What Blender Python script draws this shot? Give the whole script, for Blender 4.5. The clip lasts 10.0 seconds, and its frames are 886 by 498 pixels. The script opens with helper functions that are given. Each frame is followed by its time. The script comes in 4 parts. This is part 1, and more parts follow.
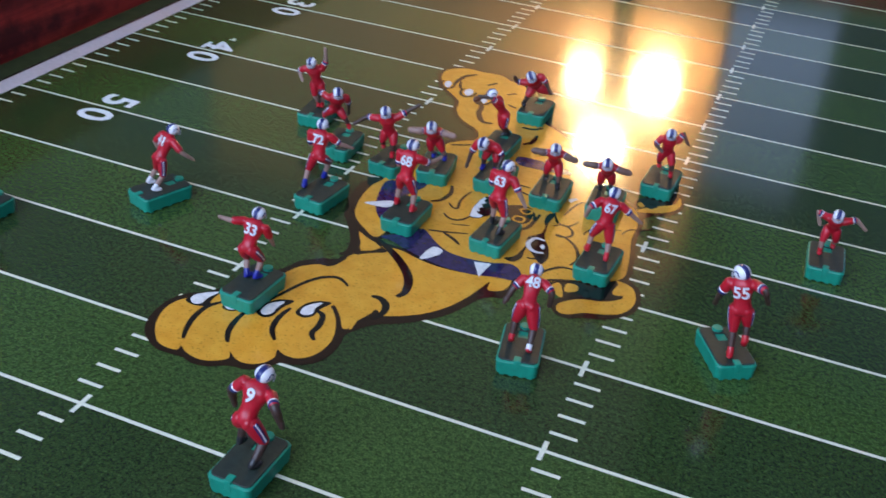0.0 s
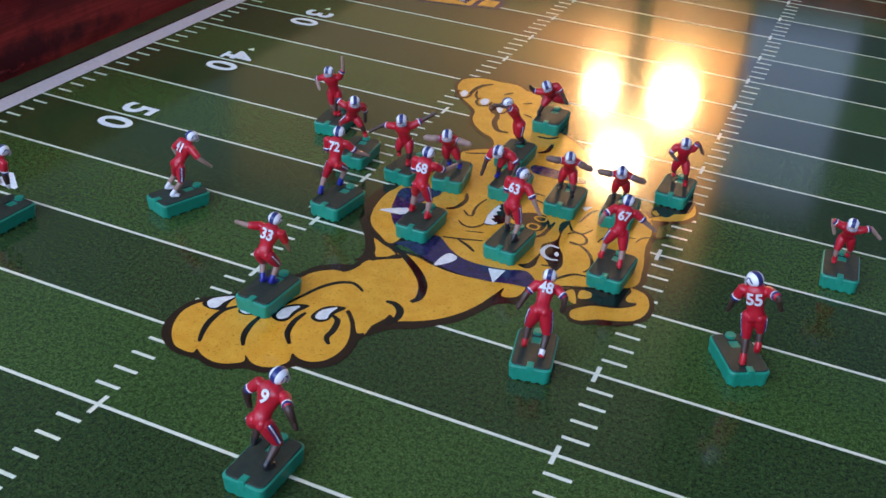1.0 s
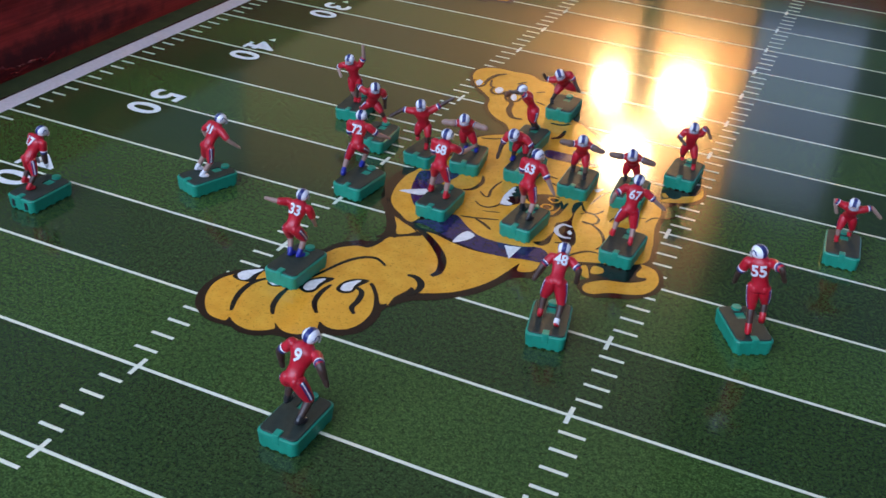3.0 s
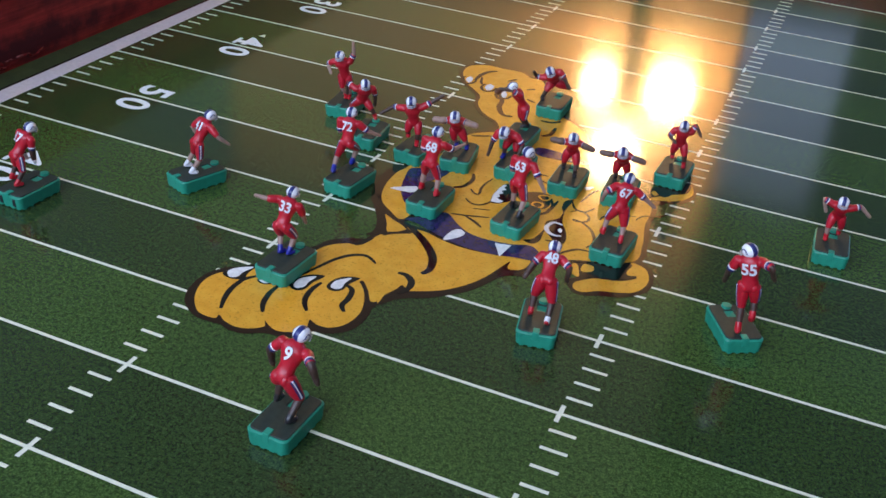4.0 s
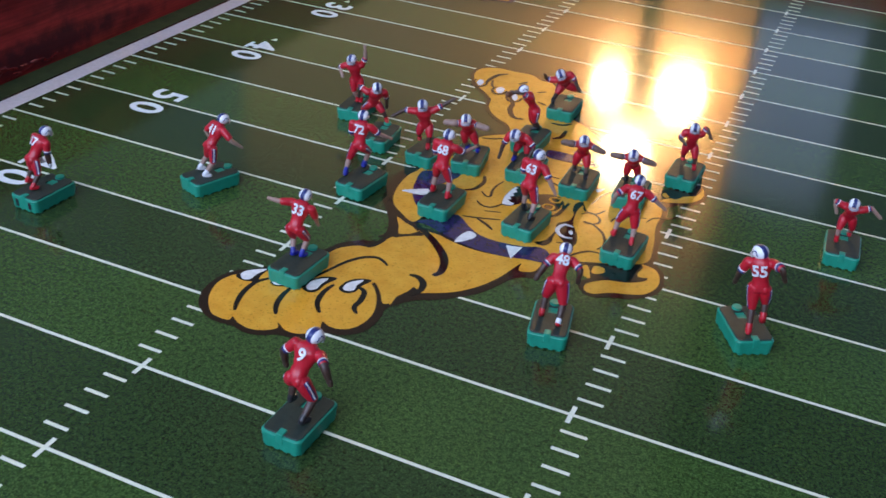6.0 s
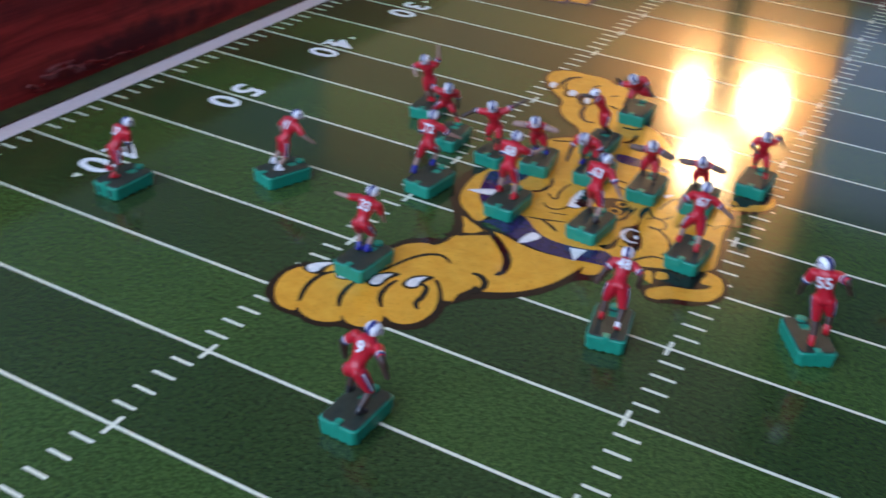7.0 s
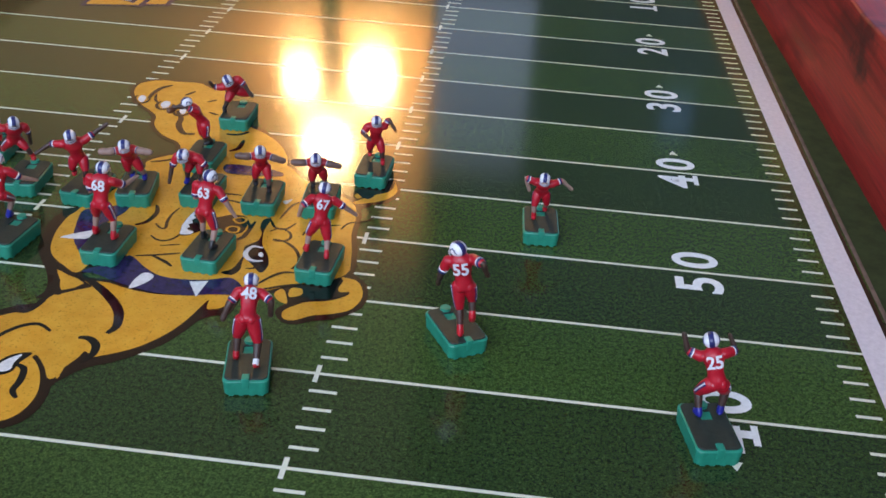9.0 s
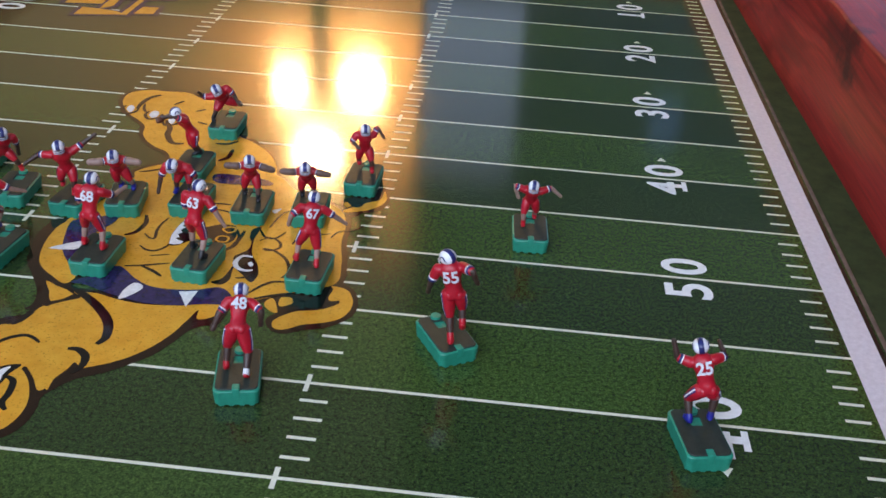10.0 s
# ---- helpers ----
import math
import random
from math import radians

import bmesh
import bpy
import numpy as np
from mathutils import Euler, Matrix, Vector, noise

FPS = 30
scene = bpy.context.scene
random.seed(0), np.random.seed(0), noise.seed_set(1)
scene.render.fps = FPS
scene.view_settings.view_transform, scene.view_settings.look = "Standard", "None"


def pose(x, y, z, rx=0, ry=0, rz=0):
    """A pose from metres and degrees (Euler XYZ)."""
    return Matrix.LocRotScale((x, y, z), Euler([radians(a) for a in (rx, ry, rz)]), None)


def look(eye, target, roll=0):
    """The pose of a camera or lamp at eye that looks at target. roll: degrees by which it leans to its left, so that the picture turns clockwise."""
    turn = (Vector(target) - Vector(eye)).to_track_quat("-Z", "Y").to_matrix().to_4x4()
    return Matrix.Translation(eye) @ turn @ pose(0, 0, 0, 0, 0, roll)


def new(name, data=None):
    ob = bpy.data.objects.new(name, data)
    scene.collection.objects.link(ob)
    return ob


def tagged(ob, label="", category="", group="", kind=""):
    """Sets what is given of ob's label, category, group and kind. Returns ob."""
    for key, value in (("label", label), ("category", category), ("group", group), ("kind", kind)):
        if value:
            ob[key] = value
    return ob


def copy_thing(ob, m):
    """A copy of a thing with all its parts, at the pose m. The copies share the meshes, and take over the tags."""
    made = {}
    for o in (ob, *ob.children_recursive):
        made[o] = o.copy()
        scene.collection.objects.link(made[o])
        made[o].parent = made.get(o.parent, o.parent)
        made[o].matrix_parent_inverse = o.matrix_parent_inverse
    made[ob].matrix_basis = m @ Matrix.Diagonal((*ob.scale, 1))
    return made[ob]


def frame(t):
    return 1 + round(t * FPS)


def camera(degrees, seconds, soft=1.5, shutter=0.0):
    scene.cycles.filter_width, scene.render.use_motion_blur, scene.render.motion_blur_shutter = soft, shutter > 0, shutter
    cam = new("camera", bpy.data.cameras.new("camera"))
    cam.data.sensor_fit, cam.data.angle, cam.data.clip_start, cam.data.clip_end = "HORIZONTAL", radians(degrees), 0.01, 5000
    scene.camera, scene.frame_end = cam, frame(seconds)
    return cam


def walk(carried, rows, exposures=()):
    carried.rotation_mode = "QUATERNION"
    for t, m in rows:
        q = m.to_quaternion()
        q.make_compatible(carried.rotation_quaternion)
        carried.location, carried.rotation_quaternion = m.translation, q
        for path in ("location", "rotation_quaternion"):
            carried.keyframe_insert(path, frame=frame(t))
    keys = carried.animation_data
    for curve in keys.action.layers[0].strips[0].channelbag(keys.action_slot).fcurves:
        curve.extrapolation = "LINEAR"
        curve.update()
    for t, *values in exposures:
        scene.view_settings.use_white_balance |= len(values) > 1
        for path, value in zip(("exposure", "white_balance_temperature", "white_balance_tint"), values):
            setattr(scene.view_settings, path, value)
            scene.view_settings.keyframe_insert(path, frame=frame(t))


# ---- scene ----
cam = camera(46.8, 10.0, soft=1.6, shutter=0.9)
PATH = [
    (0, (0.1549, -0.4895, 0.2826), (-0.1418, 0.3107, -0.2386), 4.54),
    (0.5, (0.1588, -0.4916, 0.2813), (-0.1602, 0.3061, -0.2304), 4.20),
    (1, (0.1584, -0.4932, 0.2815), (-0.1574, 0.3060, -0.2298), 4.21),
    (1.2, (0.1620, -0.4992, 0.2848), (-0.1602, 0.2947, -0.2308), 4.39),
    (1.5, (0.1616, -0.5122, 0.2831), (-0.1708, 0.2795, -0.2294), 4.18),
    (2, (0.1624, -0.5204, 0.2821), (-0.1702, 0.2720, -0.2293), 4.13),
    (2.5, (0.1631, -0.5194, 0.2815), (-0.1681, 0.2738, -0.2295), 4.11),
    (3, (0.1638, -0.5209, 0.2826), (-0.1585, 0.2761, -0.2283), 4.18),
    (4.5, (0.1619, -0.5201, 0.2831), (-0.1464, 0.2805, -0.2308), 4.68),
    (5, (0.1638, -0.5212, 0.2828), (-0.1466, 0.2804, -0.2282), 4.21),
    (6.5, (0.1627, -0.5241, 0.2852), (-0.1796, 0.2610, -0.2310), 4.58),
    (6.7, (0.1660, -0.5246, 0.2845), (-0.2003, 0.2498, -0.2313), 4.00),
    (6.9, (0.1698, -0.5253, 0.2868), (-0.2127, 0.2409, -0.2296), 3.83),
    (6.96, (0.1716, -0.5256, 0.2879), (-0.2184, 0.2366, -0.2288), 3.75),
    (7, (0.1710, -0.5255, 0.2875), (-0.2161, 0.2383, -0.2290), 3.78),
    (7.1, (0.1710, -0.5214, 0.2852), (-0.1998, 0.2517, -0.2295), 3.57),
    (7.2, (0.1710, -0.5174, 0.2830), (-0.1832, 0.2646, -0.2298), 3.35),
    (7.5, (0.1738, -0.5054, 0.2826), (-0.0877, 0.3148, -0.2263), 3.35),
    (7.7, (0.1725, -0.4945, 0.2810), (-0.0449, 0.3376, -0.2293), 3.34),
    (8, (0.1718, -0.4850, 0.2796), (-0.0017, 0.3567, -0.2317), 3.50),
    (8.5, (0.1696, -0.4674, 0.2754), (0.0877, 0.3871, -0.2376), 3.57),
    (9, (0.1679, -0.4689, 0.2738), (0.1017, 0.3914, -0.2317), 3.66),
    (9.5, (0.1685, -0.4687, 0.2753), (0.1051, 0.3935, -0.2273), 3.52),
    (10, (0.1682, -0.4691, 0.2745), (0.1106, 0.3956, -0.2245), 3.54),
]
BALANCE = [(0, -0.05, 5590, 17), (1, -0.05, 5690, 17), (2, -0.05, 5540, 17), (3, -0.05, 5690, 17), (4.5, -0.05, 6040, 17), (5, -0.05, 6040, 17), (6.5, -0.05, 5590, 17),
           (7, -0.05, 5640, 17), (7.5, -0.05, 5290, 17), (8.5, -0.05, 6040, 17), (9.5, -0.05, 6240, 17), (10, -0.05, 6290, 17)]
walk(cam, [(t, look(eye, target, roll)) for t, eye, target, roll in PATH], BALANCE)

S = 0.06            # metres of board for five yards
HASH = 0.09         # the hash columns, from the middle
SIDE = 0.3362       # inner edge of the sidelines, from the middle of the print
RIGHT_WALL, LEFT_WALL = 0.3812, -0.3715
END = 0.82          # inner face of the end rails
TOP = 0.0830        # height of the rails over the board
BED = -0.05         # what the board stands on


# ---------- world and lights ----------
world = bpy.data.worlds.new("sky")
scene.world = world
world.use_nodes = True
sky = world.node_tree.nodes.new("ShaderNodeTexSky")
sky.sky_type, sky.sun_disc, sky.sun_elevation, sky.sun_rotation = "NISHITA", False, radians(35), radians(200)
world.node_tree.links.new(sky.outputs[0], world.node_tree.nodes["Background"].inputs[0])
world.node_tree.nodes["Background"].inputs[1].default_value = 0.08


def window_light(name, where, target, wide, high, watts, colour):
    lamp = bpy.data.lights.new(name, "AREA")
    lamp.shape, lamp.size, lamp.size_y, lamp.energy, lamp.color = "RECTANGLE", wide, high, watts, colour
    ob = new(name, lamp)
    ob.matrix_world = look(where, target)
    return ob


window_light("south_window_light", (-0.45, -1.95, 1.4), (-0.45, 0.0, 1.4), 2.4, 1.4, 82, (0.65, 0.80, 1.0))
# weak fill from the west, added to tune the turf by the left rail
window_light("west_fill_light", (-1.95, -0.7, 1.4), (0.0, -0.7, 1.4), 1.6, 1.4, 22, (0.65, 0.80, 1.0))
window_light("north_window_light", (-0.02, 3.25, 1.16), (-0.02, 0.0, 1.16), 0.38, 0.74, 0.45, (0.72, 0.76, 1.0))
window_light("small_window_light", (0.74, 3.25, 1.22), (0.74, 0.0, 1.22), 0.12, 0.18, 0.03, (0.18, 0.38, 1.0))
window_light("east_window_light", (1.40, 3.25, 0.80), (1.40, 0.0, 0.80), 0.70, 0.70, 8.0, (0.55, 0.60, 1.0))


# ---------- materials ----------
class Nodes:
    """A node material with a principled shader."""

    def __init__(self, name, rough=0.5, metal=0.0, spec=0.5):
        self.m = bpy.data.materials.new(name)
        self.m.use_nodes = True
        self.t = self.m.node_tree
        self.b = self.t.nodes["Principled BSDF"]
        self.b.inputs["Roughness"].default_value = rough
        self.b.inputs["Metallic"].default_value = metal
        self.b.inputs["Specular IOR Level"].default_value = spec

    def n(self, kind, **kw):
        node = self.t.nodes.new(kind)
        for k, v in kw.items():
            node.inputs[k.replace("_", " ")].default_value = v
        return node

    def link(self, a, b):
        self.t.links.new(a, b)

    def coords(self, scale=(1, 1, 1), which="Object"):
        c, mp = self.n("ShaderNodeTexCoord"), self.n("ShaderNodeMapping")
        self.link(c.outputs[which], mp.inputs["Vector"])
        mp.inputs["Scale"].default_value = scale
        return mp.outputs[0]

    def noise(self, vec, scale, detail=3.0, rough=0.55):
        node = self.n("ShaderNodeTexNoise", Scale=scale, Detail=detail, Roughness=rough)
        self.link(vec, node.inputs["Vector"])
        return node.outputs["Fac"]

    def ramp(self, fac, *stops):
        r = self.n("ShaderNodeValToRGB")
        while len(r.color_ramp.elements) < len(stops):
            r.color_ramp.elements.new(0.5)
        for e, (p, c) in zip(r.color_ramp.elements, stops):
            e.position, e.color = p, (*c, 1)
        self.link(fac, r.inputs[0])
        return r.outputs[0]

    def mix(self, fac, a, b, how="MIX"):
        m = self.t.nodes.new("ShaderNodeMix")
        m.data_type, m.blend_type = "RGBA", how
        for value, slot in ((fac, m.inputs[0]), (a, m.inputs[6]), (b, m.inputs[7])):
            if isinstance(value, (int, float)):
                slot.default_value = value
            elif isinstance(value, tuple):
                slot.default_value = (*value, 1)
            else:
                self.link(value, slot)
        return m.outputs[2]

    def math(self, op, a, b=0.0):
        m = self.t.nodes.new("ShaderNodeMath")
        m.operation = op
        for value, slot in ((a, m.inputs[0]), (b, m.inputs[1])):
            if isinstance(value, (int, float)):
                slot.default_value = value
            else:
                self.link(value, slot)
        return m.outputs[0]

    def bump(self, height, strength=0.2, distance=0.001):
        b = self.n("ShaderNodeBump", Strength=strength, Distance=distance)
        self.link(height, b.inputs["Height"])
        self.link(b.outputs[0], self.b.inputs["Normal"])

    def colour(self, socket):
        if isinstance(socket, tuple):
            self.b.inputs["Base Color"].default_value = (*socket, 1)
        else:
            self.link(socket, self.b.inputs["Base Color"])
        return self.m


GLOSS = 0.115      # roughness of the clear sheet over the print


def printed(name, make):
    """A print under one clear glossy sheet: make(nodes, vec) gives the colour."""
    k = Nodes(name, 0.5, 0.0, 0.0)
    k.b.inputs["Coat Weight"].default_value = 1.0
    k.b.inputs["Coat IOR"].default_value = 1.5
    vec = k.coords()
    col = make(k, vec)
    smear = k.noise(vec, 14.0, 4.0)
    k.link(k.math("ADD", k.math("MULTIPLY", smear, 0.04), GLOSS - 0.02), k.b.inputs["Coat Roughness"])
    return k.colour(col)


def turf_colour(k, vec):
    sep = k.n("ShaderNodeSeparateXYZ")
    k.link(vec, sep.inputs[0])
    band = k.math("FLOOR", k.math("DIVIDE", sep.outputs[1], S))
    odd = k.math("ABSOLUTE", k.math("MODULO", band, 2.0))
    fine = k.noise(vec, 1050.0, 4.0, 0.8)
    mid = k.noise(vec, 430.0, 5.0, 0.82)
    wide = k.noise(vec, 9.0, 3.0)
    light = k.ramp(fine, (0.30, (0.007, 0.015, 0.004)), (0.50, (0.032, 0.065, 0.015)), (0.68, (0.078, 0.132, 0.034)))
    dark = k.ramp(fine, (0.30, (0.005, 0.011, 0.004)), (0.52, (0.023, 0.044, 0.013)), (0.70, (0.055, 0.090, 0.027)))
    col = k.mix(odd, light, dark)
    col = k.mix(0.62, col, k.ramp(mid, (0.36, (0.26, 0.26, 0.30)), (0.64, (2.25, 2.2, 2.05))), "MULTIPLY")
    return k.mix(0.5, col, k.ramp(wide, (0.3, (0.75, 0.78, 0.75)), (0.7, (1.2, 1.18, 1.1))), "MULTIPLY")


def gold_colour(k, vec):
    specks = k.noise(vec, 760.0, 2.0, 0.65)
    mid = k.noise(vec, 120.0, 3.0)
    col = k.ramp(mid, (0.3, (0.64, 0.29, 0.020)), (0.7, (0.73, 0.37, 0.033)))
    return k.mix(k.ramp(specks, (0.33, (1, 1, 1)), (0.40, (0, 0, 0))), col, (0.44, 0.20, 0.015))


def plain_print(a, b, scale=300.0):
    def make(k, vec):
        return k.ramp(k.noise(vec, scale, 3.0, 0.7), (0.3, a), (0.7, b))
    return make


def dull(name, a, b):
    k = Nodes(name, 0.8, 0.0, 0.15)
    return k.colour(k.ramp(k.noise(k.coords(), 90.0, 4.0, 0.7), (0.3, a), (0.7, b)))


TURF = printed("printed_turf", turf_colour)
PAINT = printed("printed_white", plain_print((0.66, 0.66, 0.52), (0.79, 0.79, 0.63)))
NUMERAL = printed("printed_numeral_white", plain_print((0.74, 0.75, 0.74), (0.88, 0.89, 0.90)))
BORDER = printed("printed_border_white", plain_print((0.62, 0.56, 0.58), (0.75, 0.69, 0.71)))
GOLD = printed("printed_gold", gold_colour)
UMBER = printed("printed_umber", plain_print((0.011, 0.004, 0.002), (0.028, 0.011, 0.006)))
INK = printed("printed_ink", plain_print((0.003, 0.0025, 0.003), (0.009, 0.007, 0.007)))
NAVY = printed("printed_navy", plain_print((0.012, 0.010, 0.04), (0.035, 0.025, 0.10)))
IVORY = printed("printed_ivory", plain_print((0.62, 0.60, 0.58), (0.85, 0.83, 0.80)))
EDGE_PRINT = dull("edge_brown", (0.09, 0.062, 0.048), (0.19, 0.13, 0.10))
EDGE_DARK = printed("printed_edge_dark", plain_print((0.010, 0.012, 0.008), (0.030, 0.028, 0.020)))


def apron_material():
    k = Nodes("dull_green_edge", 0.75, 0.0, 0.2)
    vec = k.coords()
    dust = k.noise(vec, 330.0, 2.0, 0.7)
    col = k.ramp(k.noise(vec, 60.0, 4.0, 0.7), (0.3, (0.018, 0.030, 0.011)), (0.7, (0.042, 0.060, 0.021)))
    return k.colour(k.mix(k.ramp(dust, (0.74, (0, 0, 0)), (0.80, (0.6, 0.6, 0.6))), col, (0.18, 0.13, 0.09)))


APRON = apron_material()


def plastic(name, a, b, rough=0.32, scale=260.0, relief=0.08):
    k = Nodes(name, rough)
    vec = k.coords()
    f = k.noise(vec, scale, 4.0, 0.6)
    k.bump(f, relief, 0.0004)
    blot = k.noise(vec, 70.0, 2.0)
    k.link(k.math("ADD", k.math("MULTIPLY", blot, 0.22), rough - 0.11), k.b.inputs["Roughness"])
    return k.colour(k.ramp(f, (0.3, a), (0.7, b)))


BASE_GREEN = plastic("green_plastic", (0.012, 0.20, 0.125), (0.020, 0.275, 0.175), 0.42)
BASE_PAD = plastic("dark_olive_plastic", (0.010, 0.018, 0.013), (0.020, 0.032, 0.022), 0.6, 420.0, 0.15)
JERSEY = plastic("red_paint", (0.35, 0.004, 0.014), (0.47, 0.008, 0.023), 0.38, 230.0, 0.35)
HELMET = plastic("white_paint", (0.70, 0.71, 0.75), (0.84, 0.84, 0.86), 0.25)
STRIPE = plastic("blue_paint", (0.010, 0.015, 0.085), (0.022, 0.032, 0.16), 0.3)
SKIN_DARK = plastic("brown_paint", (0.034, 0.017, 0.012), (0.066, 0.034, 0.024), 0.45)
SKIN_MID = plastic("dark_tan_paint", (0.10, 0.058, 0.044), (0.16, 0.095, 0.072), 0.5)
SKIN_LIGHT = plastic("tan_paint", (0.25, 0.155, 0.12), (0.34, 0.215, 0.17), 0.5)
BOOT_RED = plastic("red_boot_paint", (0.36, 0.006, 0.015), (0.50, 0.011, 0.022), 0.3)
BOOT_BLUE = plastic("blue_boot_paint", (0.010, 0.013, 0.19), (0.020, 0.026, 0.29), 0.35)
BOOT_BLACK = plastic("black_boot_paint", (0.006, 0.006, 0.007), (0.016, 0.016, 0.018), 0.35)
BOOT_WHITE = plastic("white_boot_paint", (0.55, 0.56, 0.60), (0.72, 0.72, 0.74), 0.4)
MASK = plastic("grey_mask_paint", (0.30, 0.31, 0.36), (0.42, 0.42, 0.46), 0.35)
BALL = plastic("brown_ball_paint", (0.10, 0.038, 0.016), (0.17, 0.065, 0.03), 0.4)


def wood_material():
    k = Nodes("red_stained_wood", 0.5, 0.0, 0.14)
    warp = k.noise(k.coords((2.0, 0.8, 2.0)), 3.0, 2.0)
    shift = k.n("ShaderNodeVectorMath")
    shift.operation = "SCALE"
    shift.inputs["Scale"].default_value = 0.6
    k.link(warp, shift.inputs[0])
    bent = k.n("ShaderNodeVectorMath")
    bent.operation = "ADD"
    k.link(k.coords((7.0, 0.75, 7.0)), bent.inputs[0])
    k.link(shift.outputs[0], bent.inputs[1])
    grain = k.noise(bent.outputs[0], 5.2, 6.0, 0.62)
    fibre = k.noise(k.coords((70.0, 1.6, 70.0)), 9.0, 3.0, 0.6)
    col = k.ramp(grain, (0.28, (0.13, 0.009, 0.010)), (0.45, (0.24, 0.020, 0.018)), (0.60, (0.32, 0.032, 0.024)), (0.78, (0.40, 0.054, 0.034)))
    col = k.mix(0.55, col, k.ramp(fibre, (0.32, (0.45, 0.40, 0.42)), (0.66, (1.25, 1.25, 1.25))), "MULTIPLY")
    rings = k.math("SINE", k.math("MULTIPLY", k.noise(bent.outputs[0], 2.4, 1.5, 0.4), 62.0))
    col = k.mix(0.45, col, k.ramp(rings, (0.0, (1.08, 1.08, 1.08)), (0.45, (1.0, 1.0, 1.0)), (0.95, (0.42, 0.36, 0.38))), "MULTIPLY")
    blot = k.noise(k.coords((1.0, 0.55, 1.0)), 13.0, 3.0, 0.6)
    col = k.mix(k.ramp(blot, (0.63, (0, 0, 0)), (0.78, (0.6, 0.6, 0.6))), col, (0.030, 0.006, 0.008))
    for place, reach, deep, squeeze in (
        ((RIGHT_WALL, 0.183, 0.058), 0.016, 0.95, 0.5), ((RIGHT_WALL, 0.186, 0.079), 0.015, 0.8, 0.5), ((RIGHT_WALL, 0.225, 0.072), 0.022, 0.5, 0.5),
        ((LEFT_WALL, 0.02, 0.013), 0.018, 0.85, 0.12), ((LEFT_WALL, 0.06, 0.040), 0.016, 0.6, 0.16), ((LEFT_WALL, -0.06, 0.062), 0.014, 0.5, 0.14),
    ):
        far = k.n("ShaderNodeVectorMath")
        far.operation = "DISTANCE"
        far.inputs[1].default_value = (place[0], place[1] * squeeze, place[2])
        k.link(k.coords((1.0, squeeze, 1.0)), far.inputs[0])
        ragged = k.math("ADD", far.outputs["Value"], k.math("MULTIPLY", k.math("SUBTRACT", k.noise(k.coords(), 70.0, 4.0, 0.6), 0.5), reach * 1.3))
        mask = k.ramp(k.math("DIVIDE", ragged, reach), (0.25, (deep,) * 3), (0.85, (0, 0, 0)))
        col = k.mix(mask, col, (0.030, 0.007, 0.010))
    k.bump(fibre, 0.22, 0.0005)
    k.link(k.math("ADD", k.math("MULTIPLY", fibre, 0.2), 0.40), k.b.inputs["Roughness"])
    return k.colour(col)


WOOD = wood_material()
SPLINTER = dull("torn_pale_wood", (0.11, 0.016, 0.02), (0.28, 0.085, 0.08))


def wall_material(name, a, b, scale=5.0, rough=0.85):
    k = Nodes(name, rough)
    vec = k.coords()
    k.bump(k.noise(vec, 160.0, 2.0), 0.12, 0.002)
    return k.colour(k.ramp(k.noise(vec, scale, 4.0), (0.3, a), (0.7, b)))


PLASTER = wall_material("tan_plaster", (0.70, 0.40, 0.18), (0.78, 0.47, 0.23))
PANEL = wall_material("dark_panel", (0.15, 0.19, 0.25), (0.21, 0.26, 0.33))
LOWER_BROWN = wall_material("brown_lower_wall", (0.20, 0.115, 0.055), (0.30, 0.18, 0.085), 9.0, 0.6)
# added tone for unseen lower walls, sets the board's reflection on the left
LOWER_GREY = wall_material("grey_lower_wall", (0.20, 0.21, 0.22), (0.26, 0.27, 0.28))
CEIL = wall_material("warm_grey_paint", (0.28, 0.245, 0.165), (0.33, 0.29, 0.20))
PALE = wall_material("cool_grey_paint", (0.30, 0.33, 0.36), (0.38, 0.41, 0.44))
FLOORING = wall_material("dark_floor", (0.05, 0.032, 0.022), (0.09, 0.058, 0.038), 12.0, 0.6)
BRASS = Nodes("dark_bronze", 0.6, 0.3).colour((0.035, 0.024, 0.015))


def glow(name, colour, strength):
    m = bpy.data.materials.new(name)
    m.use_nodes = True
    b = m.node_tree.nodes["Principled BSDF"]
    b.inputs["Base Color"].default_value = (0.8, 0.75, 0.65, 1)
    b.inputs["Emission Color"].default_value = (*colour, 1)
    b.inputs["Emission Strength"].default_value = strength
    return m


BULB = glow("lit_bulb_glass", (1.0, 0.66, 0.27), 98.0)


# ---------- mesh helpers ----------
def mesh_of(name, bm, mats, smooth=False):
    me = bpy.data.meshes.new(name)
    bm.to_mesh(me)
    bm.free()
    for m in mats if isinstance(mats, (list, tuple)) else [mats]:
        me.materials.append(m)
    if smooth:
        me.polygons.foreach_set("use_smooth", [True] * len(me.polygons))
    return me


def part(name, bm, mats, parent, label="", smooth=False, at=None):
    ob = new(name, mesh_of(name, bm, mats, smooth))
    ob.parent = parent
    if at is not None:
        ob.matrix_basis = at
    return tagged(ob, label) if label else ob


def again(ob, at):
    """Another piece on the same mesh, under the same thing."""
    o = new(ob.name.split(".")[0], ob.data)
    o.parent = ob.parent
    o.matrix_basis = at
    return o


